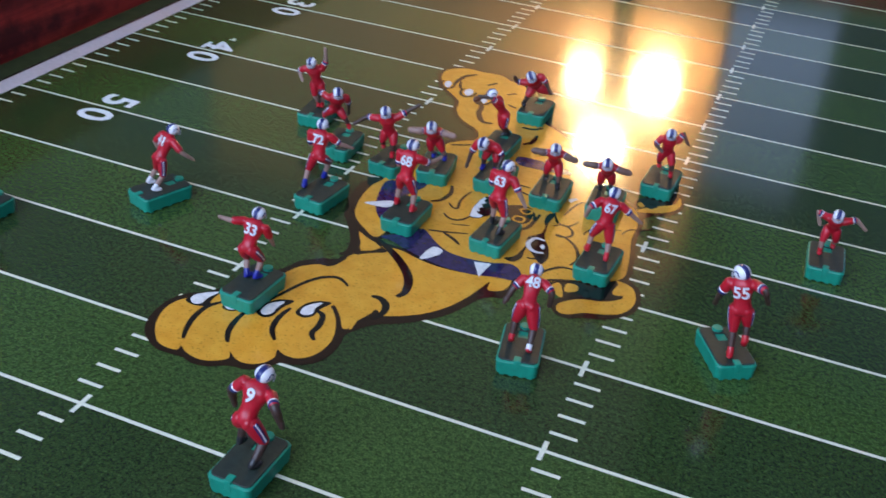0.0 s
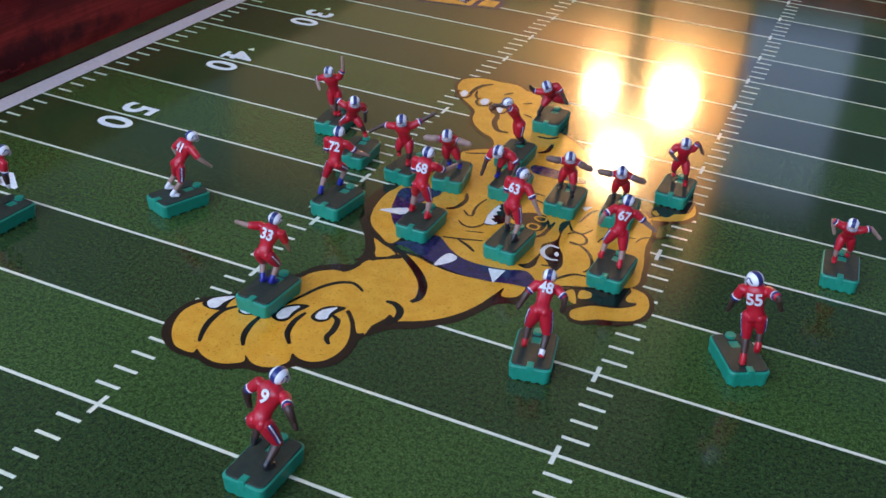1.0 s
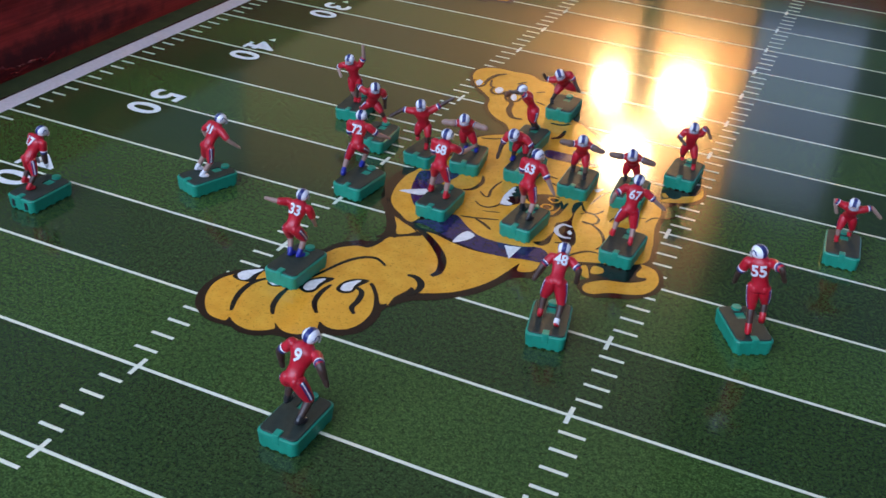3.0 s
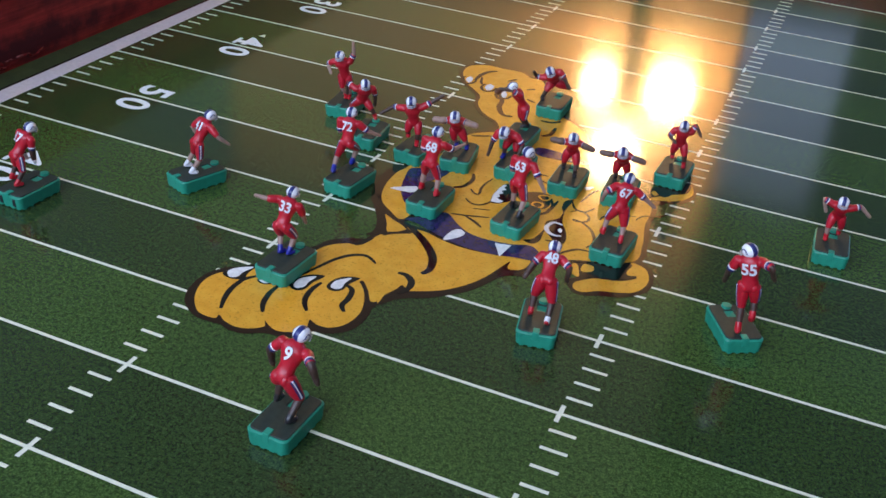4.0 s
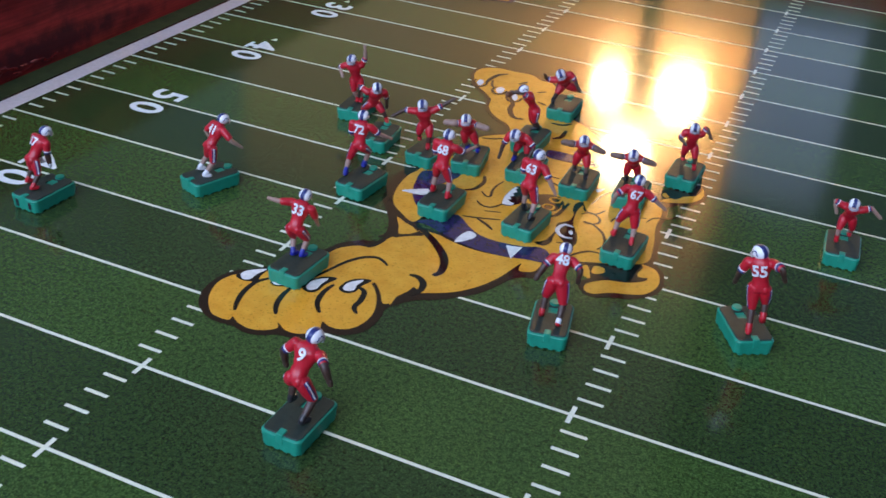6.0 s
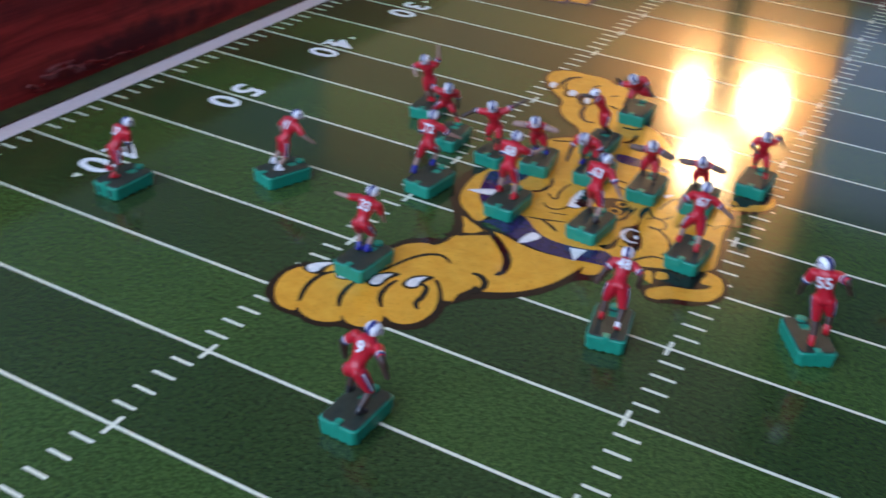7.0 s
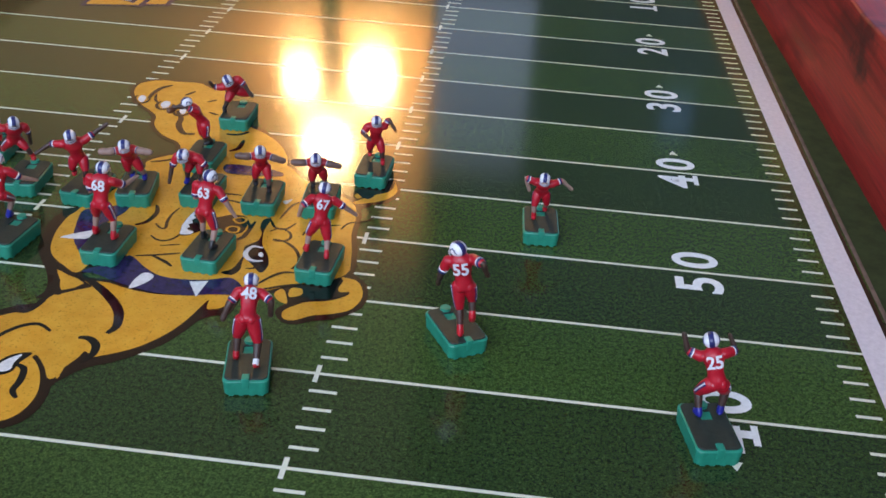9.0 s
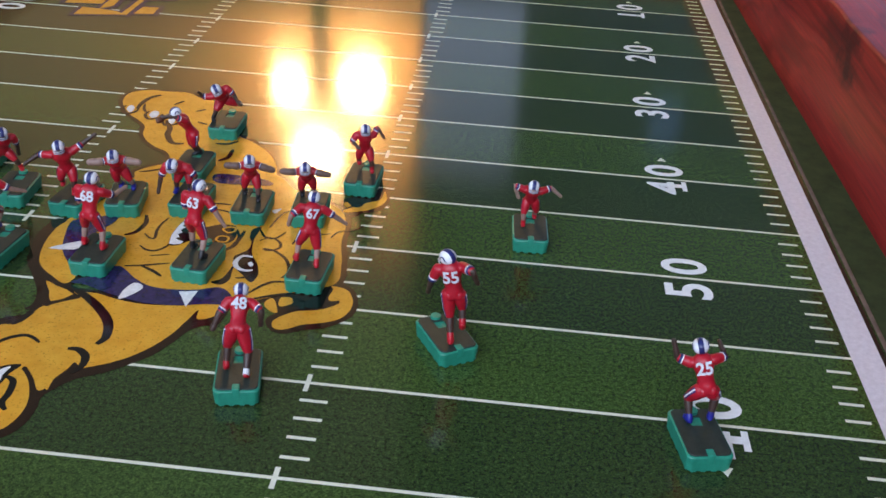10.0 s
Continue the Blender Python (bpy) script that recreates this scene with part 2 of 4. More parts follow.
def box(bm, lo, hi, bevel=0.0, segments=2):
    made = bmesh.ops.create_cube(bm, size=1.0)["verts"]
    lo, hi = Vector(lo), Vector(hi)
    for v in made:
        v.co = Vector(((lo[i] + hi[i]) / 2 + v.co[i] * (hi[i] - lo[i]) for i in range(3)))
    if bevel:
        edges = list({e for v in made for e in v.link_edges})
        bmesh.ops.bevel(bm, geom=edges, offset=bevel, segments=segments, profile=0.5, affect="EDGES")
    return bm


def strip(wide, long, lift=0.0, thick=0.00006):
    """A flat printed bar, its middle at the origin."""
    bm = bmesh.new()
    return box(bm, (-wide / 2, -long / 2, lift), (wide / 2, long / 2, lift + thick))


def letters(text, bold=0.0):
    """The outlines of a text in the built-in font, one unit high, as vertices and faces round the origin."""
    cu = bpy.data.curves.new("text", "FONT")
    cu.body, cu.offset, cu.resolution_u = text, bold, 6
    ob = bpy.data.objects.new("text", cu)
    scene.collection.objects.link(ob)
    bpy.context.view_layer.update()
    me = bpy.data.meshes.new_from_object(ob.evaluated_get(bpy.context.evaluated_depsgraph_get()))
    co = np.array([tuple(v.co) for v in me.vertices])[:, :2]
    faces = [tuple(p.vertices) for p in me.polygons]
    lo, hi = co.min(0), co.max(0)
    co = (co - (lo + hi) / 2) / (hi[1] - lo[1])
    bpy.data.objects.remove(ob)
    bpy.data.curves.remove(cu)
    bpy.data.meshes.remove(me)
    return co, faces


def smooth_path(pts, closed=False, steps=8):
    """A Catmull-Rom curve through a few 2D points."""
    p = [Vector((*q, 0)) for q in pts]
    n = len(p)
    out = []
    for i in range(n if closed else n - 1):
        if closed:
            a, b, c, d = p[i - 1], p[i], p[(i + 1) % n], p[(i + 2) % n]
        else:
            a, b, c, d = p[max(i - 1, 0)], p[i], p[i + 1], p[min(i + 2, n - 1)]
        for j in range(steps):
            u = j / steps
            out.append(0.5 * (2 * b + (c - a) * u + (2 * a - 5 * b + 4 * c - d) * u * u + (3 * b - a - 3 * c + d) * u ** 3))
    if not closed:
        out.append(p[-1])
    return out


MM = 0.001


def patch(bm, pts, lift, steps=8):
    """A flat filled shape with a smooth closed outline, in millimetres of the board."""
    path = smooth_path(pts, True, steps)
    face = bm.faces.new([bm.verts.new((v.x * MM, v.y * MM, lift)) for v in path])
    face.normal_update()
    if sum(a.x * b.y - b.x * a.y for a, b in zip(path, path[1:] + path[:1])) < 0:
        face.normal_flip()
    face.normal_update()
    bmesh.ops.triangulate(bm, faces=[face])


def stroke(bm, pts, width, lift, closed=False, taper=True, steps=8):
    """A brush stroke along a smooth line; an open one swells in the middle and thins out at its ends."""
    path = smooth_path(pts, closed, steps)
    n = len(path)
    left, right = [], []
    for i, v in enumerate(path):
        a = path[i - 1] if closed or i else path[0]
        b = path[(i + 1) % n] if closed or i < n - 1 else path[-1]
        way = (b - a).normalized()
        side = Vector((-way.y, way.x, 0))
        w = width / 2
        if not closed and taper:
            w *= 0.15 + 0.85 * math.sin(math.pi * (0.06 + 0.88 * i / (n - 1))) ** 0.6
        left.append(bm.verts.new(((v.x + side.x * w) * MM, (v.y + side.y * w) * MM, lift)))
        right.append(bm.verts.new(((v.x - side.x * w) * MM, (v.y - side.y * w) * MM, lift)))
    for i in range(n if closed else n - 1):
        j = (i + 1) % n
        bm.faces.new((right[i], right[j], left[j], left[i]))


# ---------- the room ----------
def slab(name, lo, hi, mat, label, category):
    bm = bmesh.new()
    box(bm, lo, hi)
    ob = new(name, mesh_of(name, bm, mat))
    return tagged(ob, label, category, kind="structure")


X0, X1, Y0, Y1, Z1 = -1.9, 1.9, -1.9, 3.2, 2.3
slab("floor", (X0, Y0, BED - 0.1), (X1, Y1, BED), FLOORING, "dark brown plain surface under the game board", "floor")
slab("ceiling", (X0, Y0, Z1), (X1, Y1, Z1 + 0.1), PALE, "plain pale ceiling over the room", "ceiling")
slab("wall_west_foot", (X0 - 0.1, 0.1, BED), (X0, Y1, 1.08), LOWER_GREY, "plain grey wall foot, added out of view", "wall")
slab("wall_west", (X0 - 0.1, 0.1, 1.08), (X0, Y1, Z1), PALE, "plain pale grey upper wall", "wall")
slab("wall_west_end", (X0 - 0.1, Y0, BED), (X0, -1.5, Z1), PALE, "plain pale grey wall", "wall")
# opening left for the added west fill, no window is known here
slab("wall_west_sill", (X0 - 0.1, -1.5, BED), (X0, 0.1, 0.7), PALE, "plain wall under the opening for the added west light", "wall")
slab("wall_west_head", (X0 - 0.1, -1.5, 2.1), (X0, 0.1, Z1), PALE, "plain wall over the opening for the added west light", "wall")
slab("wall_east", (X1, Y0, BED), (X1 + 0.1, Y1, Z1), PALE, "plain pale grey wall", "wall")


def pierced(name, y, holes, out, mat=None):
    """A wall across the room with window openings (x0, x1, z0, z1) through it, from west to east."""
    bm = bmesh.new()
    a, b = sorted((y, y + out))
    edge = X0 - 0.1
    for x0, x1, z0, z1 in holes:
        for lo, hi in (((edge, a, BED), (x0, b, Z1)), ((x0, a, BED), (x1, b, z0)), ((x0, a, z1), (x1, b, Z1))):
            box(bm, lo, hi)
        edge = x1
    box(bm, (edge, a, BED), (X1 + 0.1, b, Z1))
    tagged(new(name, mesh_of(name, bm, mat or PLASTER)), "plain wall with window openings", "wall", kind="structure")


pierced("wall_south", Y0, [(-1.65, 0.75, 0.7, 2.1)], -0.1)
pierced("wall_north", Y1, [(-0.21, 0.17, 0.79, 1.53), (0.68, 0.80, 1.13, 1.31), (1.05, 1.75, 0.45, 1.15)], 0.1, PANEL)
# unseen pale slab, added to lift the haze mirrored in the right of the board
slab("wall_north_reflector", (-0.05, Y1 - 0.012, 1.56), (X1, Y1, Z1), PALE, "pale slab over the windows, added to brighten the board's reflection", "wall")
# the corner wall is darker brown below 0.455 m
slab("wall_corner_foot", (-1.42, 1.78, BED), (-0.064, 1.88, 0.455), LOWER_BROWN, "plain brown lower wall under the plaster", "wall")
slab("wall_corner", (-1.42, 1.78, 0.455), (-0.064, 1.88, 1.12), PLASTER, "tan plaster lower wall beside the lamp", "wall")
slab("wall_corner_west", (X0, 1.78, BED), (-1.42, 1.88, 1.12), LOWER_GREY, "plain grey lower wall", "wall")
slab("wall_corner_upper", (X0, 1.78, 1.12), (-0.064, 1.88, Z1), CEIL, "plain pale upper wall beside the lamp", "wall")


def lamp():
    thing = new("floor_lamp")
    tagged(thing, "dull bronze lamp with three lit warm bulbs", "lamp")
    thing.location = (-0.264, 1.63, BED)
    h = -BED

    def rod(name, a, b, r0, r1, label=""):
        bm = bmesh.new()
        a, b = Vector(a), Vector(b)
        bmesh.ops.create_cone(bm, cap_ends=True, segments=20, radius1=r0, radius2=r1, depth=(b - a).length)
        turn = (b - a).to_track_quat("Z", "Y").to_matrix().to_4x4()
        bmesh.ops.transform(bm, matrix=Matrix.Translation((a + b) / 2) @ turn, verts=bm.verts)
        return part(name, bm, BRASS, thing, label, True)

    rod("foot_plate", (0, 0, 0), (0, 0, 0.025), 0.11, 0.09)
    rod("pole", (0, 0, 0.025), (0, 0, h + 0.60), 0.021, 0.019)
    for x, z, r in ((0.092, 0.545, 0.044), (-0.069, 0.559, 0.033), (-0.008, 0.722, 0.050)):
        arm = rod("arm", (0, 0, h + 0.50), (x * 0.5, 0.02, h + z - 0.045), 0.007, 0.007)
        bm = bmesh.new()
        bmesh.ops.create_uvsphere(bm, u_segments=24, v_segments=16, radius=r)
        for v in bm.verts:
            v.co.z *= 0.92
            v.co.x *= 1.18
        part("bulb", bm, BULB, arm, "glowing warm bulb", True, Matrix.Translation((x, 0, h + z)))


lamp()


# ---------- the board ----------
field = new("playing_field", mesh_of("playing_field", box(bmesh.new(), (LEFT_WALL, -END, -0.012), (RIGHT_WALL + 0.02, END, 0.0)), TURF))
tagged(field, "printed green turf football board under a glossy clear sheet", "game board", kind="structure")
LIFT = 0.00008


# sidelines and the printed edge beside one of them
for sign in (-1, 1):
    part("sideline", strip(0.0145, 2 * END - 0.02, LIFT), BORDER, field, "broad white sideline", at=Matrix.Translation((sign * (SIDE + 0.00725), 0, 0)))
    part("edge_line", strip(0.0022, 2 * END - 0.02, LIFT), EDGE_DARK, field, "thin dark line along the sideline", at=Matrix.Translation((sign * (SIDE + 0.0157), 0, 0)))
bm = bmesh.new()
box(bm, (0, -END + 0.01, 0), (0.0024, END - 0.01, 0.0009), 0.0003, 1)
part("edge_trim", bm, EDGE_PRINT, field, "thin brown trim strip", at=Matrix.Translation((SIDE + 0.0178, 0, 0)))

for x0, x1 in ((LEFT_WALL, -SIDE - 0.0169), (SIDE + 0.0204, RIGHT_WALL + 0.02)):
    part("apron", strip(x1 - x0, 2 * END, 0.00004), APRON, field, "dull dark green edge beside the rail", at=Matrix.Translation(((x0 + x1) / 2, 0, 0)))

first = None
for k in range(-12, 13):
    at = Matrix.Translation((0, k * S, 0))
    if first is None:
        first = part("yard_line", strip(2 * SIDE, 0.0017, LIFT), PAINT, field, at=at)
    else:
        again(first, at)

first_cross = first_hash = first_tick = None
for k in range(-10, 11):
    for sign in (-1, 1):
        at = Matrix.Translation((sign * HASH, k * S, 0))
        if first_cross is None:
            first_cross = part("hash_cross", strip(0.0021, 0.0120, LIFT + 0.00003), PAINT, field, at=at)
        else:
            again(first_cross, at)
        for j in range(1, 5):
            if k == 10:
                continue
            y = (k + j / 5) * S
            at = Matrix.Translation((sign * (HASH + 0.0050), y, 0))
            if first_hash is None:
                first_hash = part("hash_mark", strip(0.0120, 0.0018, LIFT), PAINT, field, at=at)
                first_tick = part("sideline_tick", strip(0.0110, 0.0018, LIFT), PAINT, field, at=Matrix.Translation((sign * (SIDE - 0.0088), y, 0)))
            else:
                again(first_hash, at)
                again(first_tick, Matrix.Translation((sign * (SIDE - 0.0088), y, 0)))


def field_numeral(text, x, y, turn, high=0.0245, wide=1.0):
    co, faces = letters(text, 0.022)
    bm = bmesh.new()
    foot = {"1": (-0.26, 0.34), "4": (-0.12, 0.40)}.get(text)
    if foot:
        box(bm, (foot[0] * high, -0.5 * high, LIFT + 0.00002), (foot[1] * high, -0.38 * high, LIFT + 0.00008))
    vs = [bm.verts.new((cx * high * wide, cy * high, LIFT + 0.00003)) for cx, cy in co]
    for f in faces:
        bm.faces.new([vs[i] for i in f])
    return part("numeral", bm, NUMERAL, field, at=pose(x, y, 0, 0, 0, turn))


NUM_X = 0.2655
for yards in (10, 20, 30, 40, 50):
    for far in ((1,) if yards == 50 else (1, -1)):
        y = far * (50 - yards) / 5 * S
        for sign in (-1, 1):
            turn = 90 * sign
            for i, ch in enumerate(str(yards)):
                field_numeral(ch, sign * NUM_X, y + sign * (0.0123 if i else -0.0123), turn, wide=1.02)
            if yards < 50:
                bm = bmesh.new()
                vs = [bm.verts.new(v) for v in ((-0.003, 0, LIFT), (0.003, 0, LIFT), (0, 0.0055, LIFT))]
                bm.faces.new(vs)
                part("arrow", bm, PAINT, field, at=pose(sign * NUM_X, y + far * 0.0265, 0, 0, 0, 0 if far > 0 else 180))


# ---------- the large emblem, as plain shapes in its colours ----------
def emblem():
    """Layered flat shapes, in millimetres of the board: brown rims, gold fills, dark creases, a navy band and white points."""
    step = 0.000003
    z_rim, z_gold, z_ink, z_band, z_pale = 0.00018, 0.00024, 0.00030, 0.00048, 0.00054
    rim, gold, ink, band, pale = (bmesh.new() for _ in range(5))
    patch(rim, [(-86.5, -141.3), (-91, -147.2), (-98.5, -153.8), (-102.7, -161.6), (-103.6, -170.5), (-101.9, -179.7), (-97.9, -187.4), (-91.8, -192.7), (-84.4, -196), (-76.7, -196), (-72.1, -195.6), (-66, -197.3), (-59, -196.4), (-53.6, -193.1), (-49.5, -191.2), (-42.5, -190.3), (-36.6, -186.1), (-31.9, -179.6), (-24.7, -177.4), (-18.2, -172), (-15.1, -163.8), (-15.1, -154.4), (-16.3, -147.8), (-12.1, -140), (-7.4, -134), (2.7, -127.6), (11.5, -119.7), (18.5, -111.8), (23.8, -101.8), (28, -91.2), (32.6, -86.6), (40.9, -80.7), (35.1, -53.4), (-8.6, -64.9), (-42.3, -66.6), (-48.9, -86.3), (-50.4, -91.4), (-58, -95.2), (-66.2, -102.7), (-69, -110.5), (-78.5, -127.2)], z_rim + 0 * step)
    patch(rim, [(-51.6, -87), (-50.2, -81.9), (-51.8, -74.3), (-56.1, -65.8), (-62.4, -56.4), (-68, -48.7), (-72, -39.4), (-76.5, -17.7), (-74.8, -2.2), (-69.6, 0.1), (-65.2, -2.9), (-69, -12.5), (-68.6, -25.8), (-64.6, -40.2), (-57.9, -51.2), (-48.3, -60.2), (-34.8, -68.1), (-20.3, -79.4), (-35, -78.2), (-44.5, -83.8)], z_rim + 1 * step, 6)
    patch(rim, [(61, -79), (60.7, -73.8), (63, -68.9), (54.8, -60.2), (53.4, -50.9), (58.7, -47), (69.4, -48), (83.9, -37.4), (90.2, -37.3), (97.8, -44.7), (100.9, -55.6), (100, -65.8), (94.8, -73), (88, -78.5), (78.9, -81.9), (71.9, -85.7), (65.9, -85)], z_rim + 2 * step, 6)
    patch(rim, [(73.2, 48.8), (75.8, 54.6), (82.2, 59.9), (88.4, 66.7), (95, 72.2), (99.2, 64.8), (100.3, 51.6), (95.3, 42.1), (86.1, 36.7), (84.4, 33.1), (80, 31), (75.4, 40.1)], z_rim + 3 * step, 6)
    stroke(rim, [(-99.4, 164.7), (-101.2, 179.5), (-95.8, 187), (-87.7, 190.8), (-76.7, 190.5), (-62.1, 191.4), (-51.9, 184.7), (-41.9, 182.7), (-26.2, 156), (-11.4, 130.5), (4.3, 118.2), (15.7, 106.6), (23.3, 94.1), (28.4, 77.6), (28.3, 60.8), (-10.1, 52.8), (-38.4, 70.1), (-50.5, 64.9), (-40.6, 76.3), (-39.7, 84.8), (-45.1, 94), (-52.7, 98.6), (-61.6, 106.6), (-68.1, 117.2), (-71.5, 129.5), (-79.6, 138.6), (-89.1, 147.6)], 5.5, z_rim + 4 * step, True)
    stroke(rim, [(-65.5, -40.4), (-69.1, -25.8), (-69.8, -11), (-68, -3.6), (-65.6, 9.4), (-57, 28.5), (-51.4, 53.3), (-52.8, 64.7), (-37.7, 78.3), (-5.9, 89.2), (28.3, 76.2), (43.1, 60), (58.2, 52.1), (75.7, 37.8), (80.9, 21.9), (81.9, 2.9), (86.2, -20.3), (85.8, -39.9), (63.1, -53.1), (45.9, -63), (35.9, -57.1), (31.2, -52.7), (21.1, -56.7), (7.3, -58.7), (-3.5, -57), (-12.4, -51.1), (-23.4, -42.7), (-37.6, -43.7), (-41.9, -61.9), (-52.3, -56.4), (-60.2, -49.6)], 6, z_rim + 5 * step, True)
    patch(gold, [(-93.8, -185.1), (-98, -177.5), (-100.2, -168.6), (-99.1, -161.6), (-96, -156.6), (-88.6, -150.9), (-83, -144.9), (-75, -137), (-69.1, -126.9), (-66.9, -116.4), (-63.5, -107.4), (-56.3, -100.8), (-51.6, -99.5), (-47.6, -92.1), (-42.5, -83), (-27.1, -109.5), (-16.5, -135.5), (-19.3, -144.1), (-25, -136.2), (-31.3, -129.3), (-32.7, -131.1), (-30.5, -133.1), (-25.1, -140.3), (-20.4, -151.6), (-19.8, -160.9), (-22.1, -168.6), (-27, -173.2), (-33, -173.8), (-37.9, -171.9), (-36.3, -177.5), (-39.1, -183.6), (-44.7, -186.7), (-50.4, -186.2), (-55.8, -182.8), (-53.6, -187.1), (-58.8, -191.8), (-65.2, -193.6), (-72.3, -192), (-77, -189.1), (-77, -192.3), (-82.2, -192.9), (-87.7, -191.3)], z_gold + 0 * step, 4)
    patch(gold, [(-43.4, -90.9), (-42.5, -83), (-36.7, -77.6), (-30.4, -73), (-35.5, -68.7), (-24.3, -68.1), (-15, -71), (-2.9, -73.2), (10, -72.5), (20, -70.1), (35.3, -64.6), (36.4, -77), (29, -81.2), (27.3, -73.6), (24.8, -82.6), (21.7, -93.8), (16.7, -104.8), (9.4, -114.6), (1.8, -120.9), (-7.3, -126.1), (-8.3, -126.3), (-12.6, -122.9), (-13.7, -127.7), (-16.5, -135.5), (-18.2, -140.9)], z_gold + 1 * step, 4)
    patch(gold, [(-52.8, -61.5), (-46.1, -65), (-35, -70.8), (-42.9, -78.6), (-47.1, -70.4)], z_gold + 2 * step, 2)
    patch(gold, [(-99.4, 164.7), (-101.2, 179.5), (-95.8, 187), (-87.7, 190.8), (-76.7, 190.5), (-62.1, 191.4), (-51.9, 184.7), (-41.9, 182.7), (-26.2, 156), (-11.4, 130.5), (4.3, 118.2), (15.7, 106.6), (23.3, 94.1), (28.4, 77.6), (28.3, 60.8), (-10.1, 52.8), (-38.4, 70.1), (-50.5, 64.9), (-40.6, 76.3), (-39.7, 84.8), (-45.1, 94), (-52.7, 98.6), (-61.6, 106.6), (-68.1, 117.2), (-71.5, 129.5), (-79.6, 138.6), (-89.1, 147.6)], z_gold + 3 * step)
    patch(gold, [(-65.5, -40.4), (-69.1, -25.8), (-69.8, -11), (-68, -3.6), (-65.6, 9.4), (-57, 28.5), (-51.4, 53.3), (-52.8, 64.7), (-37.7, 78.3), (-5.9, 89.2), (28.3, 76.2), (43.1, 60), (58.2, 52.1), (75.7, 37.8), (80.9, 21.9), (81.9, 2.9), (86.2, -20.3), (85.8, -39.9), (63.1, -53.1), (45.9, -63), (35.9, -57.1), (31.2, -52.7), (21.1, -56.7), (7.3, -58.7), (-3.5, -57), (-12.4, -51.1), (-23.4, -42.7), (-37.6, -43.7), (-41.9, -61.9), (-52.3, -56.4), (-60.2, -49.6)], z_gold + 4 * step)
    patch(gold, [(64.1, -79.3), (64.5, -74.9), (69.2, -69.5), (73.5, -66.4), (83, -63.6), (89.2, -59.2), (91.9, -55), (87.4, -55.2), (85.4, -52.8), (86.6, -44.8), (85.2, -41.2), (93.5, -43.6), (97.8, -52.4), (97.9, -61.7), (94.2, -69.6), (87.1, -74), (77.9, -77.4), (71.2, -82.4), (66.3, -82.6)], z_gold + 5 * step, 5)
    patch(gold, [(56.7, -59.9), (59.2, -57.5), (61.8, -61.7), (64.2, -69.5), (60, -68.1), (56.7, -63.9)], z_gold + 6 * step, 4)
    patch(gold, [(63, -56.1), (68.6, -55.8), (69.2, -60.9), (63.8, -63.8)], z_gold + 7 * step, 3)
    patch(gold, [(86.6, 49.6), (94.9, 56.4), (96.1, 66.9), (98.6, 56.6), (95.1, 47.2), (88.9, 41.6), (78.9, 37), (76.3, 38.3), (79.2, 42.2)], z_gold + 8 * step, 5)
    patch(gold, [(75.1, 46.5), (76.7, 49.5), (79.8, 45.7), (77.8, 43.2)], z_gold + 9 * step, 3)
    stroke(ink, [(-79.5, -151.5), (-83.9, -158.2), (-84.5, -167.8), (-82.5, -176.8), (-79.3, -184.3)], 3, z_ink + 0 * step)
    stroke(ink, [(-65.9, -152.8), (-66.2, -161.6), (-64.4, -170.5), (-60.4, -177.5)], 3, z_ink + 1 * step)
    stroke(ink, [(-48.9, -141), (-50, -149.9), (-48, -159.3), (-42.7, -166.4)], 3, z_ink + 2 * step)
    stroke(ink, [(-37.6, -136.7), (-32.5, -139.4), (-30.4, -147.4), (-30.4, -153.7), (-26.8, -158.3)], 3.2, z_ink + 3 * step)
    stroke(ink, [(-62, -143), (-57.9, -130), (-53.8, -118.5), (-48.6, -110.7), (-42.3, -107.1), (-37.4, -108.6), (-33.5, -111.5)], 2.4, z_ink + 4 * step)
    stroke(ink, [(-19.6, -113.6), (-14.9, -113.5), (-10, -117.6), (-8.6, -124.4), (-11.2, -130.5)], 3.8, z_ink + 5 * step)
    stroke(ink, [(-41.7, -63.1), (-30.1, -70.4), (-18.8, -80.1), (-10.2, -90.8), (-6.7, -102.1), (-8.6, -108.4)], 4.8, z_ink + 6 * step)
    stroke(ink, [(-51.8, -100.1), (-49.1, -96.2), (-46.5, -88.3)], 2.5, z_ink + 7 * step)
    patch(ink, [(-96.1, -157.8), (-93.1, -149.5), (-85.6, -143.7), (-85, -152.5), (-83.7, -157.5), (-87.6, -159.7), (-92, -160.1)], z_ink + 8 * step, 4)
    patch(ink, [(-62.2, -150.5), (-61.2, -142.5), (-56.4, -136.8), (-50.1, -135.3), (-52.5, -142.8), (-53.1, -150.5), (-57, -153.5)], z_ink + 9 * step, 4)
    patch(ink, [(-45.2, -142.9), (-44.7, -135.2), (-40.7, -130), (-33.9, -128.2), (-36.2, -135.7), (-36.5, -141.9), (-40.4, -145.1)], z_ink + 10 * step, 4)
    patch(ink, [(-77.9, -154.8), (-75.8, -150.8), (-69.7, -153.2), (-71.4, -155.9), (-75, -156.7)], z_ink + 11 * step, 4)
    patch(ink, [(-6.1, -16.7), (-8, -7.5), (-8.1, 0.2), (-6.8, 8.8), (-2.9, 10.3), (2.1, -2.2), (3.4, -9.6), (0.5, -13.8), (-1.8, -16.5)], z_ink + 12 * step, 4)
